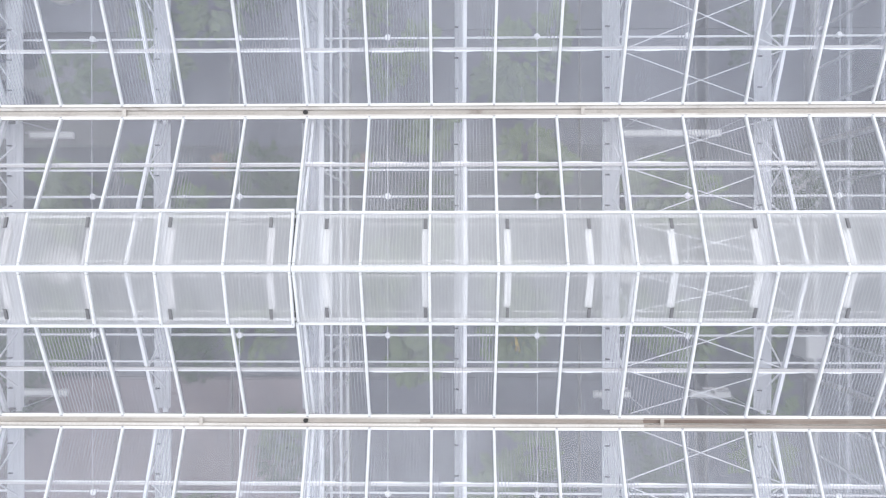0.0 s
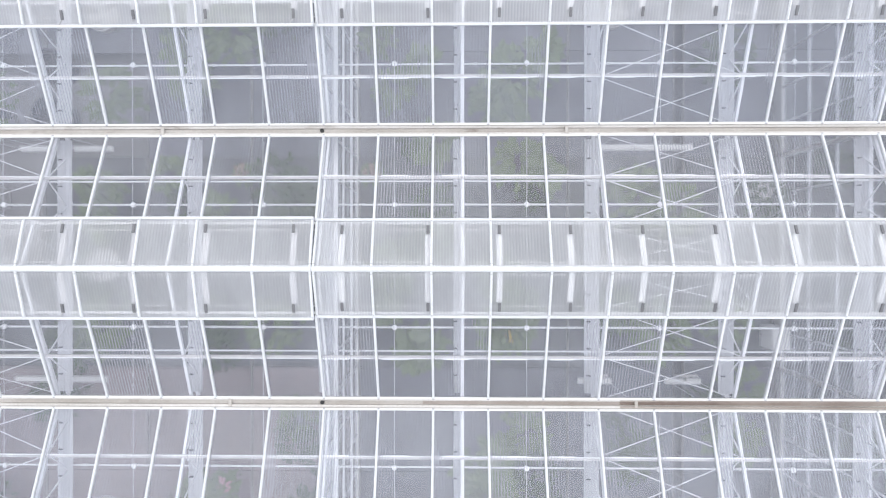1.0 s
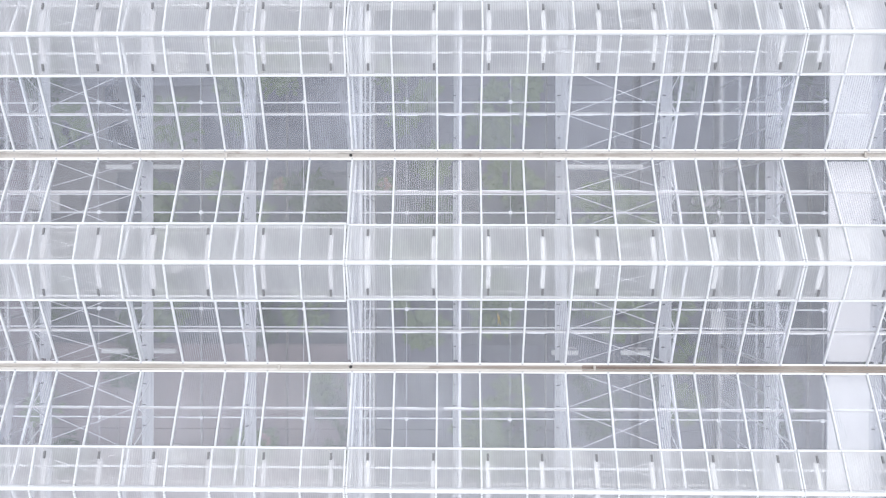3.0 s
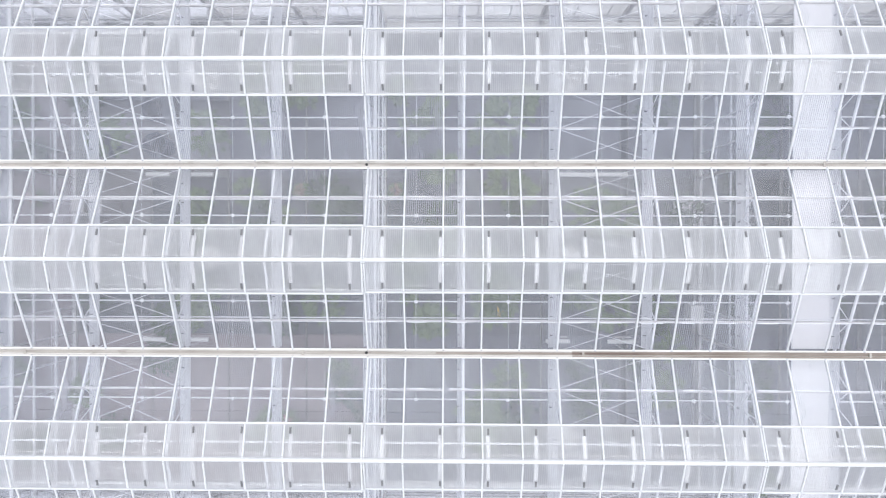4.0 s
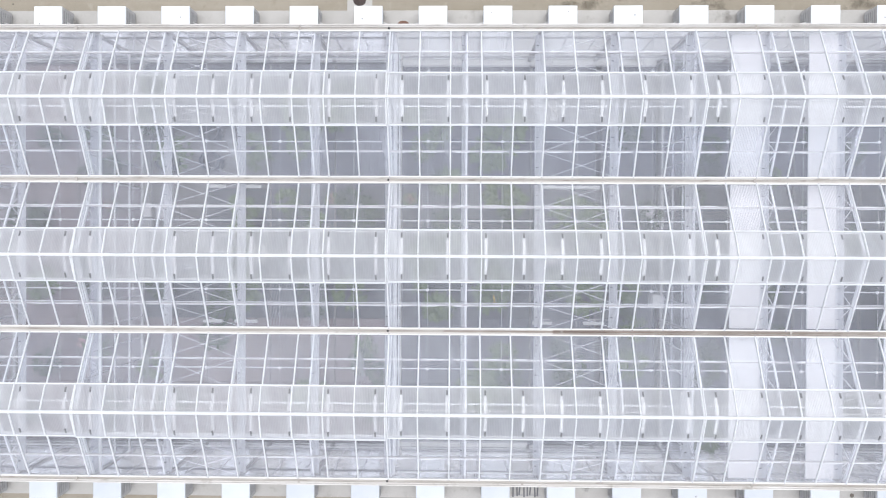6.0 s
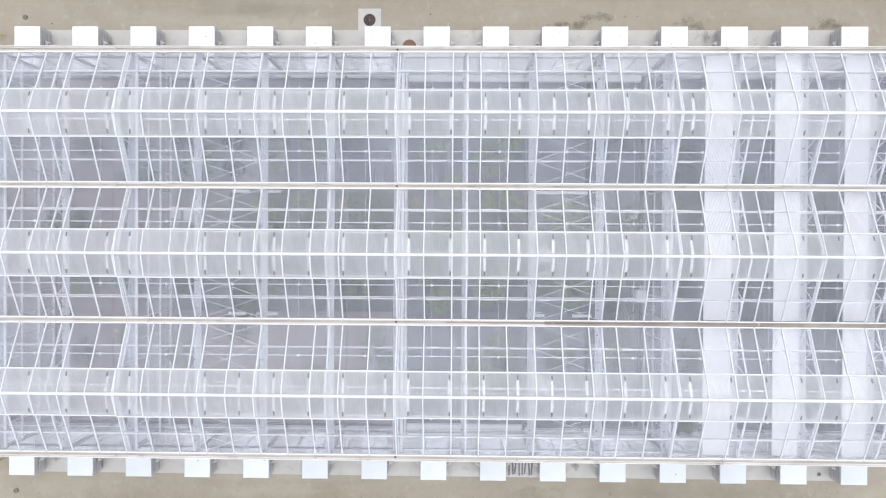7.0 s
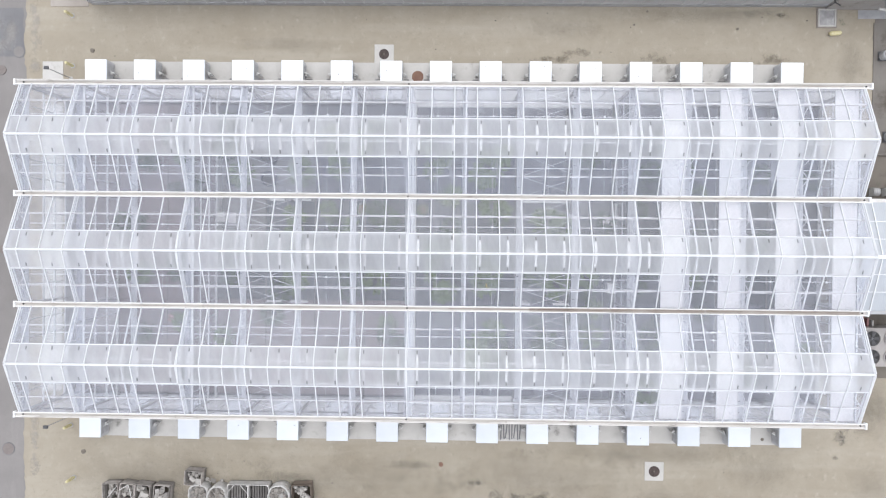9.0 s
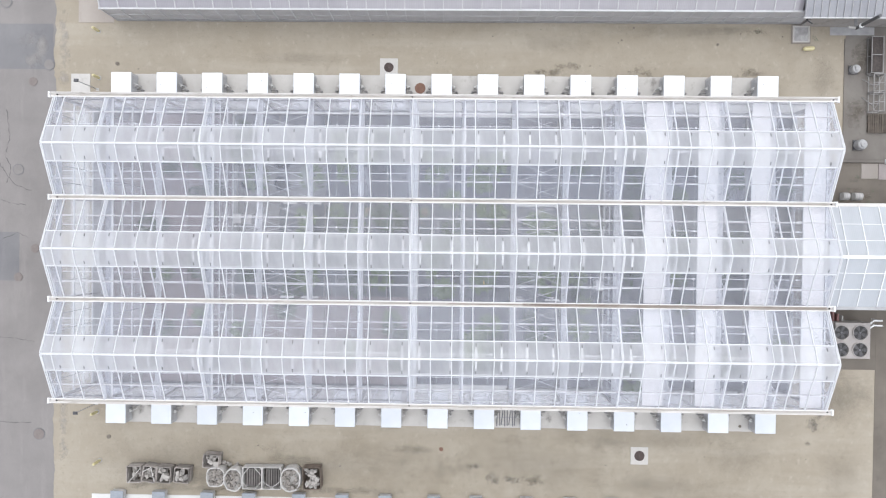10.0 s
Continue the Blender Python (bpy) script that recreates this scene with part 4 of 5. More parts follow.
# ---- cooling units along both side walls ----
def cooling_unit(x, s, reach, top):
    """s: +1 stands on the north apron, -1 on the south one; reach: outer face."""
    u = base("cooling_unit", "white box-shaped ventilation unit with a flat lid on the apron", "ventilation unit", "wall units", m=Matrix.Translation((x, 0, 0)))
    a, b = sorted((s * 9.22, s * reach))
    part("body", Shape().box(-0.64, 0.64, a, b, 0.12, 1.0, 0.015), UNITSIDE, u)
    part("lid", Shape().box(-0.665, 0.665, a, b, 1.0, 1.05, 0.02), top, u, "bright white flat lid")
    for k in (-1, 1):
        for j in range(5):
            z = 0.25 + j * 0.14
            y0, y1 = sorted((s * (reach - 1.0), s * (reach - 0.15)))
            part("louvre", Shape().box(k * 0.645 - 0.012, k * 0.645 + 0.012, y0, y1, z, z + 0.03), GREYMETAL, u)
        motor = part("valve_box", Shape().box(k * 0.77 - 0.06, k * 0.77 + 0.06, s * (reach - 0.78) - 0.07, s * (reach - 0.78) + 0.07, 0.4, 0.7, 0.02), POSTGREY, u, "small grey valve box")
        part("pump", Shape().tube((k * 0.72, s * (reach - 0.98), 0.38), (k * 1.04, s * (reach - 0.98), 0.38), 0.045, 12), RACKGREY, motor, "dull grey pump body")
        part("pump_stand", Shape().box(k * 1.0 - 0.06, k * 1.0 + 0.06, s * (reach - 0.98) - 0.05, s * (reach - 0.98) + 0.05, 0.03, 0.36), GREYMETAL, motor)
        part("pipe", Shape().tube((k * 0.66, s * (reach - 0.62), 0.62), (k * 0.86, s * (reach - 0.72), 0.62), 0.032, 8), KNEE, motor, "white pipe stub")
        part("pipe", Shape().tube((k * 0.86, s * (reach - 0.72), 0.03), (k * 0.86, s * (reach - 0.72), 0.66), 0.035, 8), KNEE, motor, "white pipe stub")
    for i in (-1, 1):
        for j in (reach - 0.15, reach - 1.9):
            part("foot", Shape().box(i * 0.55 - 0.06, i * 0.55 + 0.06, s * j - 0.06, s * j + 0.06, 0.03, 0.12), GREYMETAL, u)
    return u


north = cooling_unit(0, 1, 11.55, UNITTOP)
south = cooling_unit(0, -1, 11.66, UNITBLUE)
marks = random.Random(31)
for i in range(15):
    xn, xs = -19.53 + 3.016 * i, -19.82 + 3.053 * i
    if i == 0:
        north.matrix_basis, south.matrix_basis = Matrix.Translation((xn, 0, 0)), Matrix.Translation((xs, 0, 0))
        pair = (north, south)
    else:
        pair = (copy_thing(north, Matrix.Translation((xn, 0, 0))), copy_thing(south, Matrix.Translation((xs, 0, 0))))
    for unit, side in zip(pair, (1, -1)):
        if i and marks.random() < 0.5:
            part("vent_plug", Shape().lathe([(0.03, 0), (0.03, 0.014), (0.012, 0.022)], 10, (marks.uniform(-0.5, 0.5), side * marks.uniform(10.3, 11.4), 1.05)), MIDGREY, unit, "small dark plug on the lid")

# ---- yard: drains, covers, bollards, lamps ----
def drain(x, y, w, r, label):
    d = base("drain", label, "drain", "yard drains", m=Matrix.Translation((x, y, 0)))
    part("collar", Shape().box(-w / 2, w / 2, -w / 2, w / 2, -0.1, 0.035, 0.008), APRON, d, "pale concrete collar")
    ring = part("grate", Shape().lathe([(r, 0.03), (r, 0.05), (r * 0.86, 0.05), (r * 0.86, 0.042)], 28), DRAINIRON, d, "dark cast iron grate")
    part("pan", Shape().lathe([(r * 0.88, 0.036), (r * 0.88, 0.04), (0.0, 0.04)], 28), BLACK, ring, "dark opening under the grate")
    for f in (0.68, 0.46, 0.24):
        part("rib", Shape().lathe([(r * f, 0.04), (r * f, 0.054), (r * (f - 0.1), 0.054), (r * (f - 0.1), 0.04)], 24), DRAINIRON, ring)
    for i in range(8):
        t = i * math.tau / 8
        part("spoke", Shape().beam((0.16 * r * math.cos(t), 0.16 * r * math.sin(t), 0.047), (0.88 * r * math.cos(t), 0.88 * r * math.sin(t), 0.047), 0.022, 0.014), DRAINIRON, ring)
    part("hub", Shape().lathe([(0.05, 0.04), (0.05, 0.058), (0.02, 0.062)], 12), CAPS, ring, "brown worn hub")
    return d


drain(-1.99, 12.25, 1.2, 0.32, "round cast iron drain in a pale square collar")
drain(15.1, -13.6, 1.17, 0.34, "round cast iron drain in a pale square collar")


def cover(x, y, r, material, label):
    c = base("manhole_cover", label, "manhole cover", "manhole covers", m=Matrix.Translation((x, y, 0)))
    if r > 0.3:
        part("ring", Shape().lathe([(r + 0.05, 0.0), (r + 0.05, 0.03), (r + 0.01, 0.034)], 28), ASPHALT2 if material is not RUST else RUST, c, "dark worn ring")
    part("lid", Shape().lathe([(r, 0.0), (r, 0.042), (r * 0.96, 0.048), (r * 0.9, 0.044)], 28), material, c)
    for i in (-1, 0, 1):
        part("rib", Shape().box(-r * 0.6, r * 0.6, i * r * 0.35 - 0.02, i * r * 0.35 + 0.02, 0.042, 0.052), material, c)


for x, y, r in ((-27.1, 5.2, 0.33), (-27.95, 16.5, 0.35), (-25.0, 12.3, 0.33)):
    cover(x, y, r, ASPHALT, "worn round manhole cover set in the asphalt")
RUSTPALE = surface("faded_rusty_cover", (0.17, 0.145, 0.137), (0.215, 0.188, 0.178), 9, 60, 0.85, 0.1, 0.3)
for x, y in ((-26.1, 11.15), (-25.95, -0.15), (-27.1, -2.1)):
    cover(x, y, 0.29, RUSTPALE, "faded rusty round cover in the asphalt")
cover(-25.65, -12.8, 0.36, RUSTPALE, "faded rusty round cover in the asphalt")
cover(0.12, 10.87, 0.31, RUST, "rusty brown round cover on the apron")
cover(1.8, -13.38, 0.14, RUST, "small rusty round cover in the yard")
for x, y, r in ((-20.35, 12.4, 0.13), (-20.85, -12.9, 0.14), (13.5, 14.14, 0.06), (14.3, 14.96, 0.06), (19.85, 13.9, 0.08), (21.75, -11.5, 0.1)):
    cover(x, y, r, CAPS, "small dark iron cap in the yard")

for x, y, h, r in ((-21.64, 14.58, 0.75, 0.1), (-21.6, 11.43, 0.75, 0.1), (-21.66, -11.22, 0.75, 0.1), (-21.46, -14.55, 0.8, 0.1)):
    b = base("bollard", "faded yellow steel bollard", "bollard", "bollards", m=Matrix.Translation((x, y, 0)))
    part("post", Shape().lathe([(r, 0), (r, h - 0.08), (r * 0.8, h - 0.02), (r * 0.4, h)], 16), YELLOW, b)
    part("foot_ring", Shape().lathe([(r + 0.05, 0.0), (r + 0.05, 0.02), (r + 0.005, 0.03)], 16), GREYMETAL, b)
b = base("bumper", "faded yellow rounded bumper lying on the concrete", "bumper", m=pose(25.75, 13.62, 0, 0, 0, 4))
part("roll", Shape().tube((-0.27, 0, 0.15), (0.27, 0, 0.15), 0.14, 16), YELLOW, b)
for k in (-1, 1):
    part("end", Shape().tube((k * 0.27, 0, 0.15), (k * 0.36, 0, 0.15), 0.135, 16, 0.08), YELLOW, b)
    part("foot", Shape().box(k * 0.25 - 0.04, k * 0.25 + 0.04, -0.12, 0.12, 0, 0.05), GREYMETAL, b)
for s in (1, -1):
    l = base("yard_lamp", "thin dark pole lamp at the greenhouse corner", "lamp", "yard lamps", m=Matrix.Translation((-21.7, s * 10.65, 0)))
    part("pole", Shape().tube((0, 0, 0), (0, 0, 2.35), 0.03, 8, 0.022), GREYMETAL, l)
    part("head", Shape().box(-0.14, 0.14, -0.1, 0.1, 2.33, 2.42, 0.03), DARK, l)
    part("base_plate", Shape().box(-0.1, 0.1, -0.1, 0.1, 0, 0.03), POSTGREY, l)

PITLID = surface("streaky_pit_lid", (0.22, 0.215, 0.215), (0.42, 0.41, 0.41), 1.6, 40, 0.5, 0.1, spots=(0.5, 0.49, 0.49))
PITEDGE = surface("stained_pit_edge", (0.19, 0.165, 0.145), (0.27, 0.24, 0.215), 1.5, 40, 0.85, 0, 0.2)
pit = base("pit_cover", "pale framed square pit with a grey lid", "pit cover", m=Matrix.Translation((25.29, 14.6, 0)))
for k in (-1, 1):
    part("frame_side", Shape().box(k * 0.50 - 0.045, k * 0.50 + 0.045, -0.545, 0.545, -0.1, 0.1, 0.01), APRON, pit)
    part("frame_side", Shape().box(-0.455, 0.455, k * 0.50 - 0.045, k * 0.50 + 0.045, -0.1, 0.1, 0.01), APRON, pit)
for k in (-1, 1):
    part("surround", Shape().box(k * 0.585 - 0.04, k * 0.585 + 0.04, -0.625, 0.625, -0.1, 0.06, 0.01), PITEDGE, pit, "brown stained concrete surround")
    part("surround", Shape().box(-0.545, 0.545, k * 0.585 - 0.04, k * 0.585 + 0.04, -0.1, 0.06, 0.01), PITEDGE, pit, "brown stained concrete surround")
part("lid", Shape().box(-0.455, 0.455, -0.455, 0.455, -0.1, 0.04), PITLID, pit, "streaky grey sheet lid")

grate = base("floor_grate", "dark slotted steel grate on the apron", "grate", m=Matrix.Translation((6.12, -11.15, 0)))
for i in range(8):
    lean = 0.05 * math.sin(i * 2.3)
    part("bar", Shape().beam((-0.6 + i * 0.17 + lean, -0.6 + 0.05 * (i % 3), 0.045), (-0.57 + i * 0.17 - lean, 0.62 - 0.06 * (i % 2), 0.045), 0.07, 0.03), MIDGREY, grate)
for j in (-0.5, 0.0, 0.5):
    part("cross_bar", Shape().box(-0.64, 0.72, j - 0.03, j + 0.03, 0.03, 0.048), GREYMETAL, grate)

# ---- crates and sacks of rubble ----
def stones(parent, seed, w, d, z, count, size=0.17, material=None):
    """Heaped angular stones in a w by d box, at height z."""
    rng = random.Random(seed)
    for _ in range(count):
        s = Shape()
        c = Vector((rng.uniform(-w, w) / 2 * 0.86, rng.uniform(-d, d) / 2 * 0.86, z + rng.uniform(-0.1, 0.07)))
        turn = Euler([rng.uniform(0, 6.28) for _ in range(3)]).to_matrix()
        r = size * rng.uniform(0.6, 1.25)
        dims = Vector((r * rng.uniform(0.7, 1.2), r * rng.uniform(0.5, 0.9), r * rng.uniform(0.4, 0.7)))
        v = []
        for sx in (-1, 1):
            for sy in (-1, 1):
                for sz in (-1, 1):
                    q = Vector((sx * dims.x * rng.uniform(0.55, 1), sy * dims.y * rng.uniform(0.55, 1), sz * dims.z * rng.uniform(0.6, 1)))
                    v.append(c + turn @ q)
        part("stone", s.add(v, [(0, 1, 3, 2), (4, 6, 7, 5), (0, 4, 5, 1), (2, 3, 7, 6), (0, 2, 6, 4), (1, 5, 7, 3)]), material or STONE, parent)


def crate(x, y, w, d, h, turn, fill, seed, material, label, slats=3, brace=False):
    c = base("crate", label, "crate", "rubble crates", m=pose(x, y, 0, 0, 0, turn))
    part("pallet", Shape().box(-w / 2, w / 2, -d / 2, d / 2, 0.05, 0.14), TIMBERDARK, c)
    for i in (-1, 0, 1):
        part("runner", Shape().box(i * (w / 2 - 0.06) - 0.05, i * (w / 2 - 0.06) + 0.05, -d / 2, d / 2, 0, 0.05), TIMBER, c)
    gap = (h - 0.16) / slats
    for j in range(slats):
        z0 = 0.15 + j * gap
        for k in (-1, 1):
            part("slat", Shape().box(-w / 2, w / 2, k * d / 2 - 0.02, k * d / 2 + 0.02, z0, z0 + gap - 0.03), material, c)
            part("slat", Shape().box(k * w / 2 - 0.02, k * w / 2 + 0.02, -d / 2 + 0.022, d / 2 - 0.022, z0, z0 + gap - 0.03), material, c)
    for k in (-1, 1):
        for m in (-1, 1):
            part("corner_post", Shape().box(k * (w / 2 - 0.05) - 0.03, k * (w / 2 - 0.05) + 0.03, m * (d / 2 - 0.05) - 0.03, m * (d / 2 - 0.05) + 0.03, 0.14, h + 0.02), material, c)
    if fill:
        stones(c, seed, w - 0.2, d - 0.2, h * fill, 11 if fill < 0.85 else 36, 0.2 if fill < 0.85 else 0.17, PALESTONE)
    if brace:
        for p, q in brace:
            part("strap", Shape().beam((p[0] * w / 2, p[1] * d / 2, h + 0.01), (q[0] * w / 2, q[1] * d / 2, h + 0.01), 0.04, 0.02), SACK, c, "pale binding strap")
    return c


def sack(x, y, w, d, h, seed, label, square=3.0):
    """An open-topped bulk sack with a rolled rim, full of stone."""
    b = base("bulk_sack", label, "sack", "rubble sacks", m=pose(x, y, 0))
    rng = random.Random(seed)
    n = 28
    rows = ((0.0, 0.90), (0.06, 0.98), (h * 0.5, 1.03), (h - 0.05, 1.0), (h, 0.97), (h + 0.015, 0.93), (h - 0.03, 0.87), (h - 0.25, 0.86))
    v = []
    wob = [rng.uniform(0.95, 1.04) for _ in range(n)]
    for z, f in rows:
        for i in range(n):
            a = i * math.tau / n
            ca, sa = math.cos(a), math.sin(a)
            k = (abs(ca) ** square + abs(sa) ** square) ** (-1 / square)
            v.append((w / 2 * f * k * ca * wob[i], d / 2 * f * k * sa * wob[(i * 3) % n], z + (0.02 * wob[(i * 5) % n] if z > 0.1 else 0)))
    f = [(r * n + i, r * n + (i + 1) % n, (r + 1) * n + (i + 1) % n, (r + 1) * n + i) for r in range(len(rows) - 1) for i in range(n)]
    part("bag", Shape().add(v, f + [tuple(range(n - 1, -1, -1)), tuple((len(rows) - 1) * n + i for i in range(n))]), SACK, b, smooth=True)
    stones(b, seed, w * 0.88, d * 0.88, h - 0.09, 44, 0.16)
    return b


crate(-18.73, -15.18, 0.96, 1.09, 0.81, 2, 0.35, 11, TIMBER, "weathered timber crate with a little rubble", brace=(((-0.8, -1), (1, 0.8)),))
crate(-17.68, -15.13, 0.89, 1.04, 0.86, -8, 0.5, 12, TIMBER, "weathered crate with straps and rubble", brace=(((-1, 0.2), (0.2, 1)), ((0.2, 1), (1, -0.8))))
crate(-16.72, -15.18, 0.92, 1.04, 0.83, -5, 0.8, 13, TIMBER, "weathered crate of pale stones")
crate(-15.52, -15.18, 0.96, 0.99, 0.83, -4, 0.8, 14, TIMBER, "weathered crate of pale stones")
crate(-13.54, -14.20, 1.04, 0.88, 0.86, -4, 0.6, 15, TIMBER, "weathered crate half full of stones")
sack(-13.23, -15.26, 1.25, 1.35, 0.81, 21, "pale woven bulk sack filled with broken stone")
sack(-12.03, -15.41, 1.25, 1.56, 0.86, 22, "round pale bulk sack filled with broken stone", 2.2)
crate(-10.77, -15.28, 1.27, 1.44, 0.83, 0, 0.0, 23, SACK, "pale stillage with slatted timber and corner straps", brace=(((-1, 0.3), (-0.3, 1)), ((0.3, 1), (1, 0.3)), ((1, -0.3), (0.3, -1)), ((-0.3, -1), (-1, -0.3))))
crate(-9.47, -15.28, 1.25, 1.44, 0.83, 0, 0.0, 24, SACK, "pale stillage with slatted timber and crossed straps", brace=(((-1, -0.2), (0.4, -1)), ((1, -0.2), (-0.2, -1))))
for x in (-10.77, -9.47):
    t = base("timber_stack", "weathered timber slats lying in the stillage", "timber", m=Matrix.Translation((x, -15.28, 0)))
    for i in range(6):
        part("plank", Shape().box(-0.42 + i * 0.16, -0.31 + i * 0.16, -0.58, 0.58, 0.15, 0.62), TIMBERGREY, t)
sack(-8.19, -15.31, 1.37, 1.61, 0.89, 25, "large pale bulk sack filled with broken stone", 2.4)
crate(-6.78, -15.23, 1.16, 1.44, 0.86, 3, 0.9, 26, TIMBERBROWN, "brown timber crate full of pale stones")
heap = base("rubble_heap", "loose broken stones lying on the concrete", "rubble", m=Matrix.Translation((-12.15, -14.75, 0.05)) @ Matrix.Rotation(radians(-14), 4, "Z"))
stones(heap, 31, 1.9, 0.36, 0.08, 17, 0.16, PALESTONE)

# ---- neighbouring greenhouse to the north ----
nb = base("neighbour_greenhouse", "long low greenhouse of grey-blue plastic with pale bars", "greenhouse")
NY, NZ = 15.3, 2.15
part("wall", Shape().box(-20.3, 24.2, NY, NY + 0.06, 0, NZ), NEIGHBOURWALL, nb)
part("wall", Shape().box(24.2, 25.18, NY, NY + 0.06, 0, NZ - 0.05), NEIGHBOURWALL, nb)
part("plinth", Shape().box(-20.35, 25.2, NY - 0.04, NY + 0.1, 0, 0.35, 0.01), GREYMETAL, nb, "grey base flashing")
part("eave_rail", Shape().box(-20.4, 24.3, NY - 0.06, NY + 0.05, NZ - 0.03, NZ + 0.05, 0.01), DULLRAIL, nb)
part("girt", Shape().box(-20.3, 25.2, NY - 0.03, NY + 0.0, 1.1, 1.16), DULLRAIL, nb)
x = -20.3
while x < 24.1:
    w = min(1.22, 24.2 - x)
    y2, z2 = NY + 5.2, NZ + 1.9
    v = [(x + 0.02, NY + 0.02, NZ + 0.03), (x + w - 0.02, NY + 0.02, NZ + 0.03), (x + w - 0.02, y2, z2), (x + 0.02, y2, z2)]
    part("roof_sheet", Shape().add(v + [(p, q, r - 0.02) for p, q, r in v], [(0, 1, 2, 3), (7, 6, 5, 4), (0, 4, 5, 1), (1, 5, 6, 2), (2, 6, 7, 3), (3, 7, 4, 0)]), NEIGHBOUR, nb)
    part("roof_bar", Shape().beam((x, NY, NZ + 0.06), (x, y2, z2 + 0.03), 0.06, 0.05), DULLRAIL, nb)
    part("wall_bar", Shape().beam((x, NY - 0.03, 0.35), (x, NY - 0.03, NZ), 0.05, 0.05, (0, 1, 0)), DULLRAIL, nb)
    x += 1.22
for i in range(4):
    f = (i + 0.5) / 4.5
    part("roof_purlin", Shape().beam((-20.3, NY + 5.2 * f, NZ + 1.9 * f - 0.05), (24.2, NY + 5.2 * f, NZ + 1.9 * f - 0.05), 0.05, 0.06), DULLRAIL, nb)
part("gable_wall", Shape().box(-20.36, -20.3, NY, NY + 5.2, 0, NZ), NEIGHBOUR, nb)
part("far_wall", Shape().box(-20.3, 24.2, NY + 5.2, NY + 5.3, 0, NZ + 1.9), KNEE, nb)
part("inner_floor", Shape().box(-20.2, 24.1, NY + 0.1, NY + 5.2, 0.0, 0.03), INFLOOR, nb)

shed = base("metal_shed", "grey building with a standing seam metal roof", "building")
part("wall", Shape().box(25.2, 45, 15.12, 24, 0, 2.5), SHEDWALL, shed)
v = [(24.1, 14.85, 2.45), (45, 14.85, 2.45), (45, 24, 4.35), (24.1, 24, 4.35)]
part("roof", Shape().add(v + [(p, q, r + 0.06) for p, q, r in v], [(3, 2, 1, 0), (4, 5, 6, 7), (0, 1, 5, 4), (1, 2, 6, 5), (2, 3, 7, 6), (3, 0, 4, 7)]), SEAM, shed)
for i in range(43):
    x = 24.15 + i * 0.47
    part("seam", Shape().beam((x, 14.85, 2.54), (x, 24, 4.44), 0.03, 0.06), GREYMETAL, shed)
part("eave_gutter", Shape().box(24.1, 45, 14.77, 14.85, 2.38, 2.5, 0.01), DULLRAIL, shed)
flue = base("flue_pipe", "black upright flue pipe with a pale collar on the shed wall", "flue", m=Matrix.Translation((27.95, 14.5, 0)))
part("pipe", Shape().tube((0, 0, 1.5), (0, 0, 3.7), 0.1, 16), DARK, flue)
part("collar", Shape().lathe([(0.13, 1.95), (0.15, 2.05), (0.11, 2.1)], 16), WHITE, flue, "pale collar")
part("elbow", Shape().tube((0, 0, 1.5), (0, 0.62, 1.42), 0.1, 12), GREYMETAL, flue)
part("branch", Shape().tube((0, 0.0, 1.55), (-0.5, 0.1, 1.5), 0.08, 12), POSTGREY, flue)
slab("pavement_strip_east", 27.2, 30.1, 14.55, 15.09, 0.026, GREYMETAL, "blue-grey painted strip under the eaves", "pavement")

# ---- east yard ----
DULLCOWL = surface("dull_cowl_metal", (0.30, 0.30, 0.305), (0.40, 0.40, 0.405), 5, 40, 0.5, 0.1, spots=(0.2, 0.2, 0.2))


def drum(x, y, r, h, label):
    d = base("extract_cowl", label, "roof cowl", "cowls", m=Matrix.Translation((x, y, 0)))
    part("plinth", Shape().box(-r * 1.05, r * 1.05, -r * 1.05, r * 1.05, 0, 0.1), DARK, d)
    part("drum", Shape().lathe([(r, 0.1), (r, h - 0.1), (r * 0.9, h - 0.03), (r * 0.7, h)], 24), DULLCOWL, d)
    part("cap", Shape().lathe([(r * 0.6, h), (r * 0.6, h + 0.08), (r * 0.4, h + 0.1)], 20), DULLCOWL, d)
    part("hub", Shape().lathe([(0.06, h + 0.1), (0.06, h + 0.13), (0.03, h + 0.14)], 12), GREYMETAL, d)


drum(28.72, 12.25, 0.27, 0.5, "white round cowl on a grey plinth")
drum(29.15, 7.3, 0.32, 0.6, "white round cowl on a grey plinth")
for x, l in ((28.2, 0.4), (29.0, 0.5)):
    d = base("water_tank", "small pale grey ribbed tank lying on the concrete", "tank", "small tanks", m=Matrix.Translation((x, 3.9, 0.34)))
    part("shell", Shape().tube((-l / 2, 0, 0), (l / 2, 0, 0), 0.24, 20), POSTGREY, d)
    for k in (-0.35, 0.0, 0.35):
        part("hoop", Shape().tube((k * l - 0.02, 0, 0), (k * l + 0.02, 0, 0), 0.255, 20), GREYMETAL, d)
    for k in (-1, 1):
        part("cradle", Shape().box(k * l * 0.3 - 0.04, k * l * 0.3 + 0.04, -0.25, 0.25, -0.34, -0.16), GREYMETAL, d)


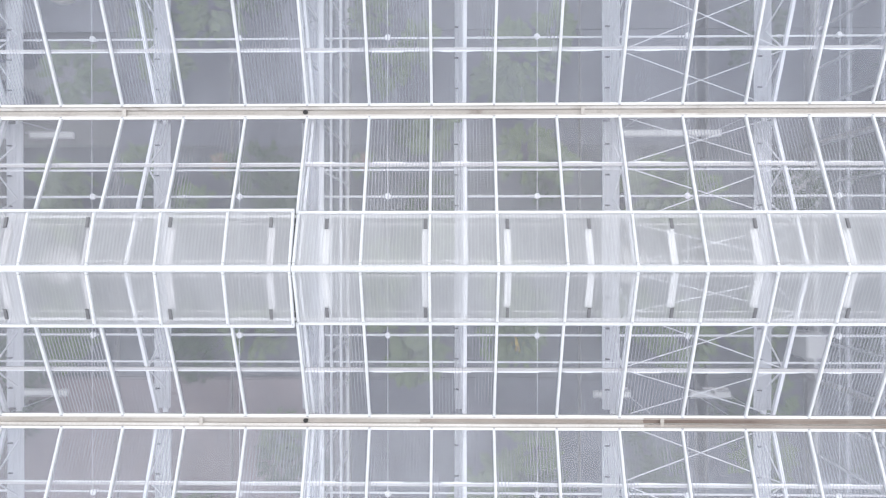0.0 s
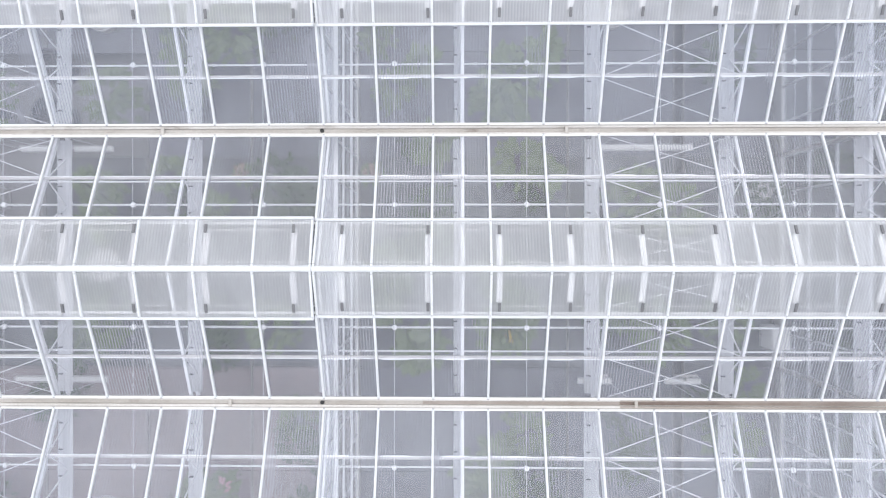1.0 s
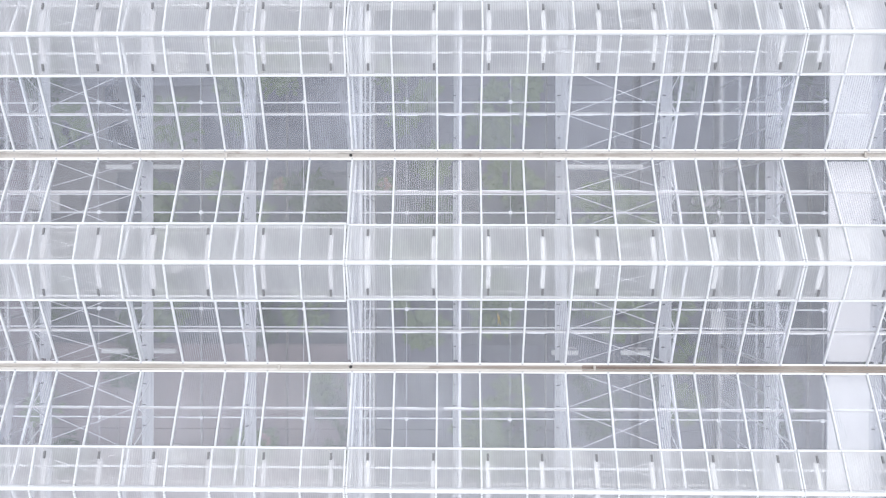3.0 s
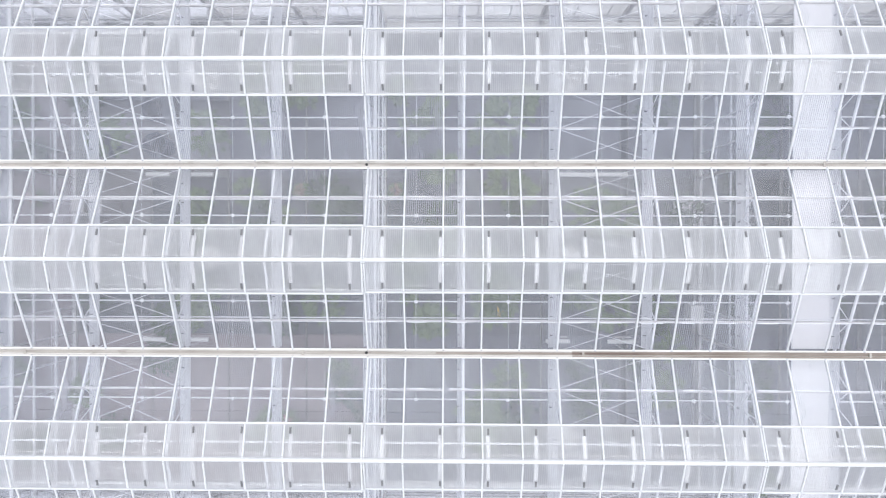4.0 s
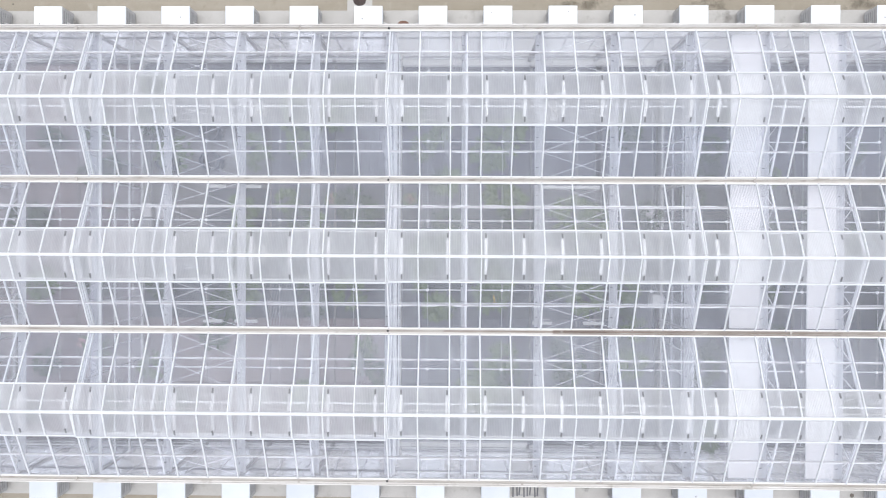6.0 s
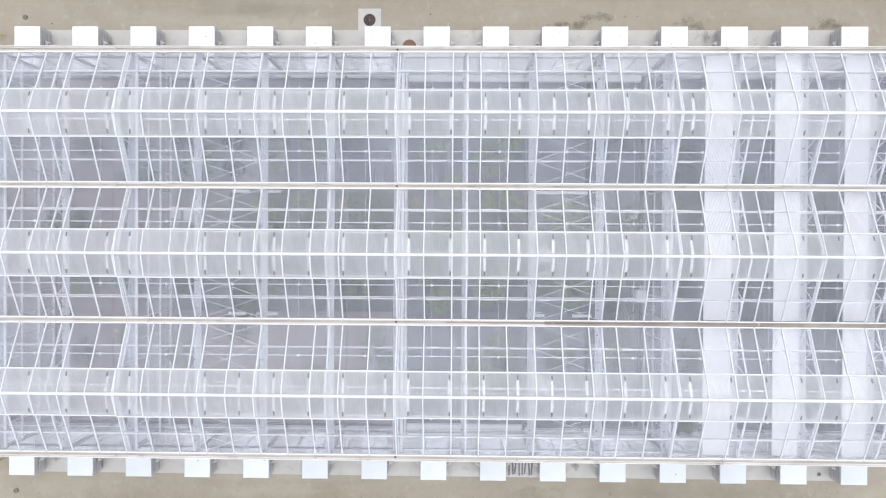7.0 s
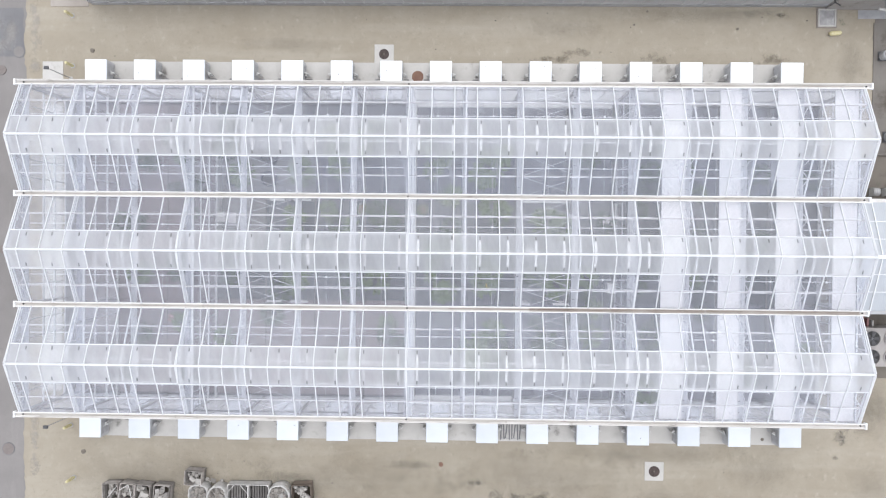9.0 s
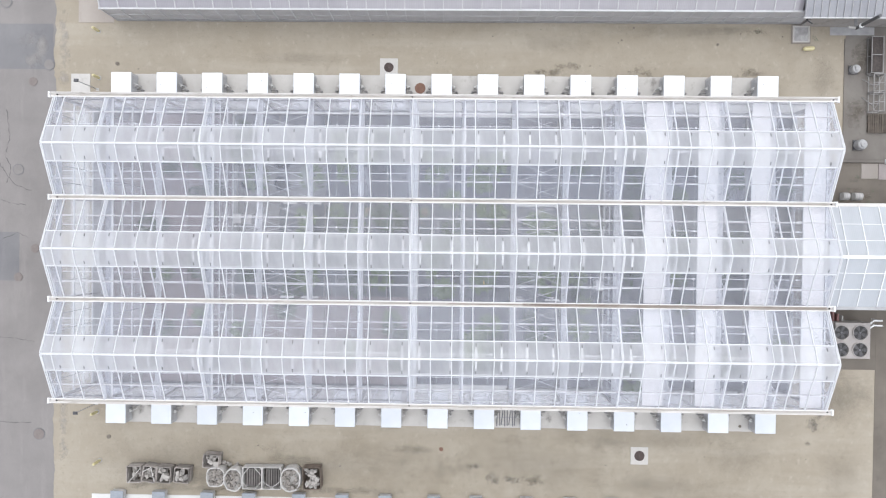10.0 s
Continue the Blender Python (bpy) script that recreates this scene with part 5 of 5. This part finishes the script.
def rack(x0, x1, y0, y1, h, label, leaning):
    r = base("steel_rack", label, "rack", "racks")
    for x in (x0, x1):
        for y in (y0, y1):
            part("upright", Shape().box(x - 0.015, x + 0.015, y - 0.025, y + 0.025, 0.02, h), RACKGREY, r)
    for z in (0.15, h - 0.03):
        for y in (y0, (y0 + y1) / 2, y1):
            part("rung", Shape().box(x0, x1, y - 0.02, y + 0.02, z - 0.02, z + 0.02), RACKGREY, r)
        for x in (x0, x1):
            part("side_rail", Shape().box(x - 0.02, x + 0.02, y0, y1, z - 0.018, z + 0.022), RACKGREY, r)
    if not leaning:
        part("shelf", Shape().box(x0, x1, y0, y1, h - 0.14, h - 0.12), IRON, r)
    if leaning:
        part("cross_bar", Shape().tube((x0, y0, h - 0.03), (x1, y1, h - 0.03), 0.015, 6), RACKGREY, r)
        part("strut", Shape().tube((x0 - 0.35, y1 - 0.2, 0.05), (x0, y0 + 0.3, h), 0.025, 8), RACKGREY, r)


rack(29.6, 30.35, 11.95, 14.3, 0.6, "low dark steel rack with pale rails", False)
rack(29.7, 30.4, 10.75, 11.85, 0.7, "pale steel frame trolley", True)
rack(29.7, 30.4, 9.45, 10.65, 0.7, "pale steel frame trolley", True)
deck = base("timber_pallet", "dark weathered timber deck of narrow boards", "pallet")
for i in range(9):
    part("board", Shape().box(29.72 + i * 0.15, 29.84 + i * 0.15, 8.1, 9.36, 0.1, 0.14), TIMBERDARK, deck)
for y in (8.25, 8.73, 9.2):
    part("bearer", Shape().box(29.72, 31.04, y - 0.05, y + 0.05, 0.02, 0.1), TIMBERDARK, deck)
solid("kerb", Shape().box(28.0, 45, 6.15, 6.32, 0, 0.16, 0.02), SLAB, "low weathered concrete kerb", "kerb", kind="structure")
solid("kerb_side", Shape().box(28.16, 28.25, 6.32, 14.3, 0, 0.05, 0.01), SLAB, "thin concrete edging strip", "kerb", kind="structure")
PADTONE = surface("pale_pad_concrete", (0.25, 0.225, 0.205), (0.30, 0.272, 0.25), 0.5, 45, 0.85, 0, 0.2)
slab("pavement_pad_east", 29.42, 30.5, 5.1, 6.1, 0.05, PADTONE, "pale square concrete pad", "pavement")
slab("pavement_pad_grey", 30.55, 36, 5.05, 6.1, 0.04, LOBBY, "grey concrete pad", "pavement")
solid("kerb_post", Shape().box(30.85, 31.1, 6.1, 6.36, 0.16, 0.4, 0.02), WHITE, "small white post on the kerb", "post")
coil = base("hose_coil", "pale coiled hose beside the gable wall", "hose", m=Matrix.Translation((27.1, 5.3, 0)))
for i in range(3):
    s = Shape()
    r = 0.32 - 0.05 * i
    pts = [(r * math.cos(a * math.tau / 20), r * 1.2 * math.sin(a * math.tau / 20), 0.04 + 0.04 * i) for a in range(21)]
    for p, q in zip(pts, pts[1:]):
        s.tube(p, q, 0.02, 6)
    part("loop", s, WHITE, coil)

# covered passage to the east
ce, cr = 3.75, 4.75
passage = base("link_passage", "covered passage with an opal white plastic roof", "passage roof")
for s in (1, -1):
    part("wall", Shape().box(24.95, 60, s * 3.0 - 0.05, s * 3.0 + 0.05, 0, ce - 0.1), KNEE, passage)
    part("eave_gutter", Shape().box(24.9, 60, s * 3.12 - 0.1, s * 3.12 + 0.1, ce - 0.08, ce + 0.03, 0.01), TROUGH if s > 0 else GREYMETAL, passage, "stained metal gutter")
    for i in range(16):
        a, b = 24.9 + i * 1.17 - 0.4, 24.9 + (i + 1) * 1.17 - 0.4
        a = max(a, 24.6)
        v = [(a + 0.02, s * 3.02, ce + 0.02), (b - 0.02, s * 3.02, ce + 0.02), (b - 0.02, s * 0.05, cr), (a + 0.02, s * 0.05, cr)]
        part("pane", Shape().add(v + [(p, q, r - 0.02) for p, q, r in v], [(0, 1, 2, 3), (7, 6, 5, 4), (0, 4, 5, 1), (1, 5, 6, 2), (2, 6, 7, 3), (3, 7, 4, 0)]), OPAL, passage)
        part("glazing_bar", Shape().beam((b, s * 3.02, ce + 0.05), (b, s * 0.03, cr + 0.03), 0.042, 0.04), WHITE, passage)
    for d in (1.95, 0.97):
        z = cr - (cr - ce) * d / 3.05 + 0.005
        part("purlin", Shape().beam((24.9, s * d, z + 0.03), (60, s * d, z + 0.03), 0.036, 0.04), WHITE, passage)
part("ridge", Shape().box(24.75, 60, -0.1, 0.1, cr, cr + 0.07, 0.02), WHITE, passage)

# rooftop-style condenser on the ground
cond = base("condenser_unit", "cream four-fan condenser standing in the yard", "condenser", m=Matrix.Translation((28.2, -5.45, 0)))
part("cabinet", Shape().box(-1.12, 1.12, -1.16, 1.16, 0.15, 1.4, 0.02), CREAM, cond)
for i in (-1, 1):
    for j in (-1, 1):
        part("foot", Shape().box(i * 0.95 - 0.08, i * 0.95 + 0.08, j * 1.0 - 0.08, j * 1.0 + 0.08, 0, 0.15), GREYMETAL, cond)
        cx, cy = (-0.74 if i < 0 else 0.45), 0.52 if j > 0 else -0.58
        shroud = part("fan_shroud", Shape().lathe([(0.49, 1.4), (0.50, 1.46), (0.455, 1.47), (0.445, 1.405), (0.1, 1.403)], 32, (cx, cy, 0)), CREAM, cond)
        part("fan_well", Shape().lathe([(0.44, 1.404), (0.44, 1.41), (0.42, 1.412)], 32, (cx, cy, 0)), BLACK, shroud)
        for b in range(5):
            a = b * math.tau / 5 + i + j
            q = Vector((math.cos(a), math.sin(a), 0))
            w = Vector((-q.y, q.x, 0.1)) * 0.13
            c = Vector((cx, cy, 1.425))
            part("blade", Shape().add([c + q * 0.1 - w * 0.5, c + q * 0.1 + w * 0.5, c + q * 0.42 + w, c + q * 0.42 - w], [(0, 1, 2, 3)]), DARK, shroud)
        part("hub", Shape().lathe([(0.07, 1.41), (0.07, 1.45), (0.04, 1.455)], 16, (cx, cy, 0)), MIDGREY, shroud)
        for r in (0.2, 0.32):
            ring = Shape()
            pts = [(cx + r * math.cos(a * math.tau / 24), cy + r * math.sin(a * math.tau / 24), 1.462) for a in range(25)]
            for p, q in zip(pts, pts[1:]):
                ring.tube(p, q, 0.006, 4)
            part("guard_ring", ring, IRON, shroud)
for k in (0.0, 0.32):
    c = base("lagged_pipe", "white lagged pipe running off the condenser", "pipe", "lagged pipes")
    part("run", Shape().tube((29.25, -4.75 - k * 0.6, 0.9), (29.85, -4.2 - k, 0.9), 0.05, 10), WHITE, c)
    part("run", Shape().tube((29.85, -4.2 - k, 0.9), (30.4, -4.2 - k, 0.9), 0.05, 10), WHITE, c)
    part("stand", Shape().tube((30.3, -4.2 - k, 0.0), (30.3, -4.2 - k, 0.86), 0.03, 8), STEEL, c)
panel = base("red_panel", "dull red slatted panel leaning by the condenser", "panel")
for i in range(5):
    part("slat", Shape().box(26.75 + i * 0.28, 26.85 + i * 0.28, -4.15 - 0.1 * i, -3.45 - 0.12 * i, 0.02, 0.7 + 0.02 * i), REDBOX if i < 4 else POSTGREY, panel)

# ---- the row of units of the next greenhouse to the south ----
slab("pavement_next_house", -22.0, 45, -24, -16.82, 0.03, KNEE, "very pale concrete apron of the next greenhouse", "pavement")
model = base("cooling_unit", "blue-grey box-shaped ventilation unit of the next greenhouse", "ventilation unit", "next house units", m=Matrix.Translation((-20.0, 0, 0)))
part("body", Shape().box(-0.41, 0.41, -18.6, -16.42, 0.12, 0.5, 0.015), UNITSIDE, model)
part("lid", Shape().box(-0.44, 0.44, -18.6, -16.4, 0.5, 0.55, 0.02), BLUEGREY, model, "blue-grey flat lid")
for k in (-1, 1):
    part("foot", Shape().box(k * 0.33 - 0.05, k * 0.33 + 0.05, -16.65, -16.55, 0.0, 0.12), GREYMETAL, model)
    part("foot", Shape().box(k * 0.33 - 0.05, k * 0.33 + 0.05, -18.4, -18.3, 0.03, 0.12), GREYMETAL, model)
for i in range(1, 15):
    copy_thing(model, Matrix.Translation((-20.12 + 3.05 * i + (0.06, -0.1, 0.12, -0.12, 0.2)[i % 5], 0, 0)))
sb = base("neighbour_greenhouse", "next greenhouse with pale plastic walls and roof", "greenhouse")
part("wall", Shape().box(-22, 26, -18.75, -18.65, 0.03, 4.8), KNEE, sb)
part("roof", Shape().add([(-22, -18.7, 4.8), (26, -18.7, 4.8), (26, -24.8, 6.1), (-22, -24.8, 6.1)], [(0, 1, 2, 3)]), NEIGHBOUR, sb)

# ---- loose equipment inside ----
for x, y, half in ((7.55, 2.92, 1.3), (6.42, -2.91, 0.42), (8.62, -2.91, 0.45), (-6.25, 2.92, 0.5), (-7.7, 2.92, 0.42), (-6.4, -2.91, 0.5), (-7.85, -2.91, 0.42)):
    b = base("light_batten", "%s dull white batten light hung beside the gutter" % ("long" if half > 1 else "short"), "light fixture", "batten lights", m=Matrix.Translation((x, y, 3.1)))
    part("housing", Shape().box(-half, half, -0.07, 0.07, 0.03, 0.12, 0.03), KNEE, b)
    part("diffuser", Shape().box(-half + 0.03, half - 0.03, -0.045, 0.045, -0.02, 0.028), WHITE, b)
    for k in (-0.8 * half, 0.8 * half):
        part("hanger", Shape().tube((k, 0, 0.12), (k, 0, ZG - 0.07 - 3.1), 0.006, 5), STEEL, b)
    if y < 0 and x > 0:
        part("tee_bracket", Shape().box(-0.28, 0.28, 0.17, 0.21, 0.3, 0.34).box(-0.02, 0.02, 0.05, 0.19, 0.12, 0.33), POSTGREY, b)
for x, y, r, h in ((11.55, 2.0, 0.3, 1.3),):
    b = base("water_tank", "pale grey upright tank on the greenhouse floor", "tank", "upright tanks", m=Matrix.Translation((x, y, 0.04)))
    part("shell", Shape().lathe([(r, 0), (r, h - 0.08), (r * 0.8, h), (r * 0.3, h + 0.04)], 20), POSTGREY, b)
    part("cap", Shape().lathe([(0.08, h + 0.04), (0.08, h + 0.09), (0.05, h + 0.1)], 12), GREYMETAL, b)
for x, y in ((-11.6, 1.95), (-10.9, 1.9), (11.93, -2.1)):
    b = base("control_cabinet", "white steel control cabinet on the floor", "cabinet", "control cabinets", m=Matrix.Translation((x, y, 0.04)))
    part("body", Shape().box(-0.25, 0.25, -0.3, 0.3, 0.05, 1.5, 0.02), KNEE if x > 0 else POSTGREY, b)
    door = part("door", Shape().box(-0.22, 0.22, 0.302, 0.32, 0.1, 1.45), KNEE, b)
    part("handle", Shape().box(0.15, 0.17, 0.32, 0.35, 0.7, 0.85), DARK, door)
    part("plinth", Shape().box(-0.24, 0.24, -0.28, 0.28, 0, 0.05), DARK, b)

# ---- stains, darker patches, painted shade, tar lines and grit on the ground ----
def patch_material(name, tone, most, scale=1.6, wild=0.5):
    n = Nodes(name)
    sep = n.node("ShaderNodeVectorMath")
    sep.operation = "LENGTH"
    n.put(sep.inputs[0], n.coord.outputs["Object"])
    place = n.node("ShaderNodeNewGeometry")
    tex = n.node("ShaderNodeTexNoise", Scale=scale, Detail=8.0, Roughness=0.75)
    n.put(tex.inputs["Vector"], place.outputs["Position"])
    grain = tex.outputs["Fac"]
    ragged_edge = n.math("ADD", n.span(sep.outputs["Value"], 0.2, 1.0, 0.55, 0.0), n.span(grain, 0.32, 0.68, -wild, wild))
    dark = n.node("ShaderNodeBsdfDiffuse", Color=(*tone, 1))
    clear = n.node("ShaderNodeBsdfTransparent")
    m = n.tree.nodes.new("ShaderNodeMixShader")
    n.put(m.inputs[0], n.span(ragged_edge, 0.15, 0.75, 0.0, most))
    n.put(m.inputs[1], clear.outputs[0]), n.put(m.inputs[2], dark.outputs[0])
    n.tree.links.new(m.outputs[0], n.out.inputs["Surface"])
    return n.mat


# brown damp marks; also paints the round shadow beside the first south unit
DAMPSHADE = patch_material("damp_stain", (0.15, 0.128, 0.10), 0.45)
# broad, faint darker tone that lowers the brightness of parts of the ground
SHADE = patch_material("broad_dark_tone", (0.17, 0.15, 0.125), 0.22, 0.5, 0.25)
# oily marks in the yard; on the aprons, painted shading beside wall units
OILSHADE = patch_material("grey_oil_shade", (0.15, 0.14, 0.13), 0.5, 2.6, 0.4)
CHALK = patch_material("chalky_bloom", (0.40, 0.375, 0.35), 0.45, 0.9)
DISC = [(math.cos(k * math.tau / 24), math.sin(k * math.tau / 24), 0) for k in range(24)]
spots = [(4.0, -14.5, 0.8, 0.3, OILSHADE), (5.3, -15.3, 0.6, 0.55, OILSHADE), (6.6, -15.4, 0.8, 0.35, OILSHADE), (8.0, -15.4, 0.9, 0.5, DAMPSHADE), (21.0, 14.9, 2.2, 0.4, SHADE), (22.6, 14.75, 0.5, 0.2, DAMPSHADE), (0.4, -13.45, 2.4, 0.35, SHADE),
         (14.9, 12.05, 1.0, 0.55, DAMPSHADE), (15.6, 11.2, 0.28, 0.6, DAMPSHADE), (22.1, 11.95, 1.3, 0.45, DAMPSHADE), (17.5, 14.7, 8.0, 0.7, SHADE), (9.0, 13.9, 3.0, 0.9, SHADE), (8.6, 11.95, 1.6, 0.3, DAMPSHADE), (-8.0, 12.8, 4.0, 0.6, SHADE),
         (26.8, 11.5, 1.2, 3.0, SHADE), (27.6, -9.2, 3.4, 2.4, SHADE), (28.2, -9.8, 3.0, 2.6, SHADE), (28.6, -14.5, 2.0, 3.0, SHADE), (26.6, -11.4, 0.5, 0.6, OILSHADE), (27.0, -10.6, 0.35, 0.4, OILSHADE), (26.3, -12.6, 0.3, 0.25, OILSHADE),
         (-24.0, 13.0, 0.45, 3.4, CHALK), (-23.95, -13.0, 0.4, 3.4, CHALK), (-25.6, 13.4, 0.6, 1.5, CHALK), (-23.9, 6.0, 0.5, 4.5, CHALK), (-24.1, -6.0, 0.5, 5.0, CHALK), (-26.3, 13.9, 0.9, 0.7, CHALK), (-26.2, 12.6, 0.5, 0.6, CHALK),
         (29.3, 13.0, 1.0, 1.4, DAMPSHADE), (29.0, 9.5, 0.9, 1.2, DAMPSHADE), (29.4, 4.0, 1.0, 0.5, DAMPSHADE), (29.9, 5.4, 0.8, 0.5, DAMPSHADE), (21.5, -13.5, 3.0, 1.6, SHADE),
         (16.5, -15.6, 6.0, 1.0, SHADE),
         # last ellipse of this row: unit's shadow painted on the apron
         (-16.0, -14.6, 8.5, 2.6, SHADE), (-3.0, -14.6, 9.0, 2.6, SHADE), (8.0, -14.4, 9.0, 2.4, SHADE), (-12.5, -15.6, 7.5, 0.9, SHADE), (-18.0, -10.6, 0.4, 0.75, DAMPSHADE),
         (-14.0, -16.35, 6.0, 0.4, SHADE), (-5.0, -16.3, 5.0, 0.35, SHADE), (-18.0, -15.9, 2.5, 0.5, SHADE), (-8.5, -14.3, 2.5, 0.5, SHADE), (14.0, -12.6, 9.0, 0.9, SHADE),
         # three small ellipses paint the dark shading beside the wall units
         (-15.75, 11.0, 0.25, 0.5, OILSHADE), (-18.65, -10.95, 0.3, 0.5, OILSHADE), (9.0, -11.1, 0.25, 0.5, OILSHADE), (10.2, 12.4, 1.4, 0.3, DAMPSHADE)]
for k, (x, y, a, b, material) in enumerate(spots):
    name = "oil_stain" if material is OILSHADE else "damp_stain" if material in (DAMPSHADE, SHADE) else "chalky_stain"
    words = {"oil_stain": "dark oily stain or painted shade patch on the concrete", "damp_stain": "brown damp, darker-toned or shade-painted patch on the concrete", "chalky_stain": "pale chalky bloom on the ground"}[name]
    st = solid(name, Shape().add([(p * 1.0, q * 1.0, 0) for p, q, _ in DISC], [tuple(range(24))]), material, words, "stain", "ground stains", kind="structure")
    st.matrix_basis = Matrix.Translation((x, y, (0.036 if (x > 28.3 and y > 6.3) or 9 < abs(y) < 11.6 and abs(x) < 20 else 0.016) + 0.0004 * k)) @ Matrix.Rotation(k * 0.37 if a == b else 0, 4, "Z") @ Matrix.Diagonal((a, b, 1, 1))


def tar_line(points, width, seed, material=IRON):
    rng = random.Random(seed)
    s = Shape()
    pts = []
    for (xa, ya), (xb, yb) in zip(points, points[1:]):
        n = max(2, int(math.hypot(xb - xa, yb - ya) / 0.18))
        pts += [(xa + (xb - xa) * k / n + rng.uniform(-1, 1) * 0.05, ya + (yb - ya) * k / n + rng.uniform(-1, 1) * 0.05) for k in range(n)]
    pts.append(points[-1])
    v = []
    for k, p in enumerate(pts):
        a, b = Vector(pts[max(k - 1, 0)]), Vector(pts[min(k + 1, len(pts) - 1)])
        d = (b - a).normalized()
        w = width * rng.choice((0.12, 0.4, 0.7, 1.0, 1.2)) / 2
        v += [(p[0] - d.y * w, p[1] + d.x * w, 0.0145), (p[0] + d.y * w, p[1] - d.x * w, 0.0145)]
    s.add(v, [(2 * k, 2 * k + 1, 2 * k + 3, 2 * k + 2) for k in range(len(pts) - 1)])
    return solid("road_crack", s, material, "dark wandering crack in the asphalt", "crack", "road cracks", kind="structure")


TAR = surface("dark_crack_filler", (0.08, 0.077, 0.076), (0.15, 0.142, 0.14), 6, 50, 0.9)
tar_line([(-27.9, 9.2), (-27.7, 7.4), (-28.0, 6.1), (-27.6, 5.3), (-27.9, 4.3)], 0.06, 1, TAR)
tar_line([(-28.4, 5.6), (-27.6, 4.4), (-26.9, 4.0), (-26.2, 3.8)], 0.05, 2, TAR)
tar_line([(-28.4, 3.2), (-27.5, 2.9), (-26.6, 2.8)], 0.045, 3, TAR)
tar_line([(-28.4, 0.4), (-27.2, 0.9), (-26.4, 0.6)], 0.045, 4, TAR)
tar_line([(-29.0, -6.2), (-27.3, -6.25), (-26.0, -6.5)], 0.06, 5, TAR)
tar_line([(-29.0, -12.0), (-27.0, -12.05), (-26.2, -12.0)], 0.05, 6, TAR)
tar_line([(28.3, 14.2), (28.3, 9.5), (28.3, 6.4)], 0.05, 7, TAR).matrix_basis = Matrix.Translation((-0.1, 0, 0.0))

# dry leaves and grit
rng = random.Random(77)
for k in range(34):
    side = rng.random()
    x, y = (rng.uniform(-21, 28), rng.uniform(12, 15)) if side < 0.45 else (rng.uniform(-21, 28), rng.uniform(-15.5, -12)) if side < 0.85 else (rng.uniform(26, 30), rng.uniform(-8, 14))
    s = Shape()
    r = rng.uniform(0.02, 0.055)
    n = 6
    s.add([(r * rng.uniform(0.6, 1.1) * math.cos(i * math.tau / n), r * rng.uniform(0.6, 1.1) * math.sin(i * math.tau / n), rng.uniform(0.002, 0.012)) for i in range(n)] + [(0, 0, r * 0.5)], [(i, (i + 1) % n, n) for i in range(n)])
    solid("grit_clod", s, IRON if k % 3 else SOIL, "small dark clod of dirt on the concrete", "dirt", "dirt clods", m=Matrix.Translation((x, y, 0.022 if x > 28.25 and y > 6.3 else 0)))

# ---- weeds and a bracket by the neighbour's corner ----
WEED = foliage(9, 14, 0.11, 0.06, 0.05).mesh("weed", LEAF)
for k, (x, y) in enumerate(((26.15, 14.45), (26.3, 14.25), (29.9, 3.6), (30.2, 4.3), (29.2, 5.2), (28.6, 4.4))):
    solid("weed", WEED, None, "small green weed in a concrete joint", "weed", "weeds", m=Matrix.Translation((x, y, 0.01)) @ Matrix.Rotation(k * 1.3, 4, "Z"))
br = base("corner_bracket", "dark forked bracket on the neighbour's eaves", "bracket", m=Matrix.Translation((24.6, 14.9, 1.9)))
part("arm", Shape().beam((0, 0.3, 0), (0, -0.15, 0.05), 0.05, 0.05), DARK, br)
for k in (-1, 1):
    part("fork", Shape().beam((0, -0.1, 0.05), (k * 0.3, -0.3, 0.1), 0.05, 0.05), DARK, br)
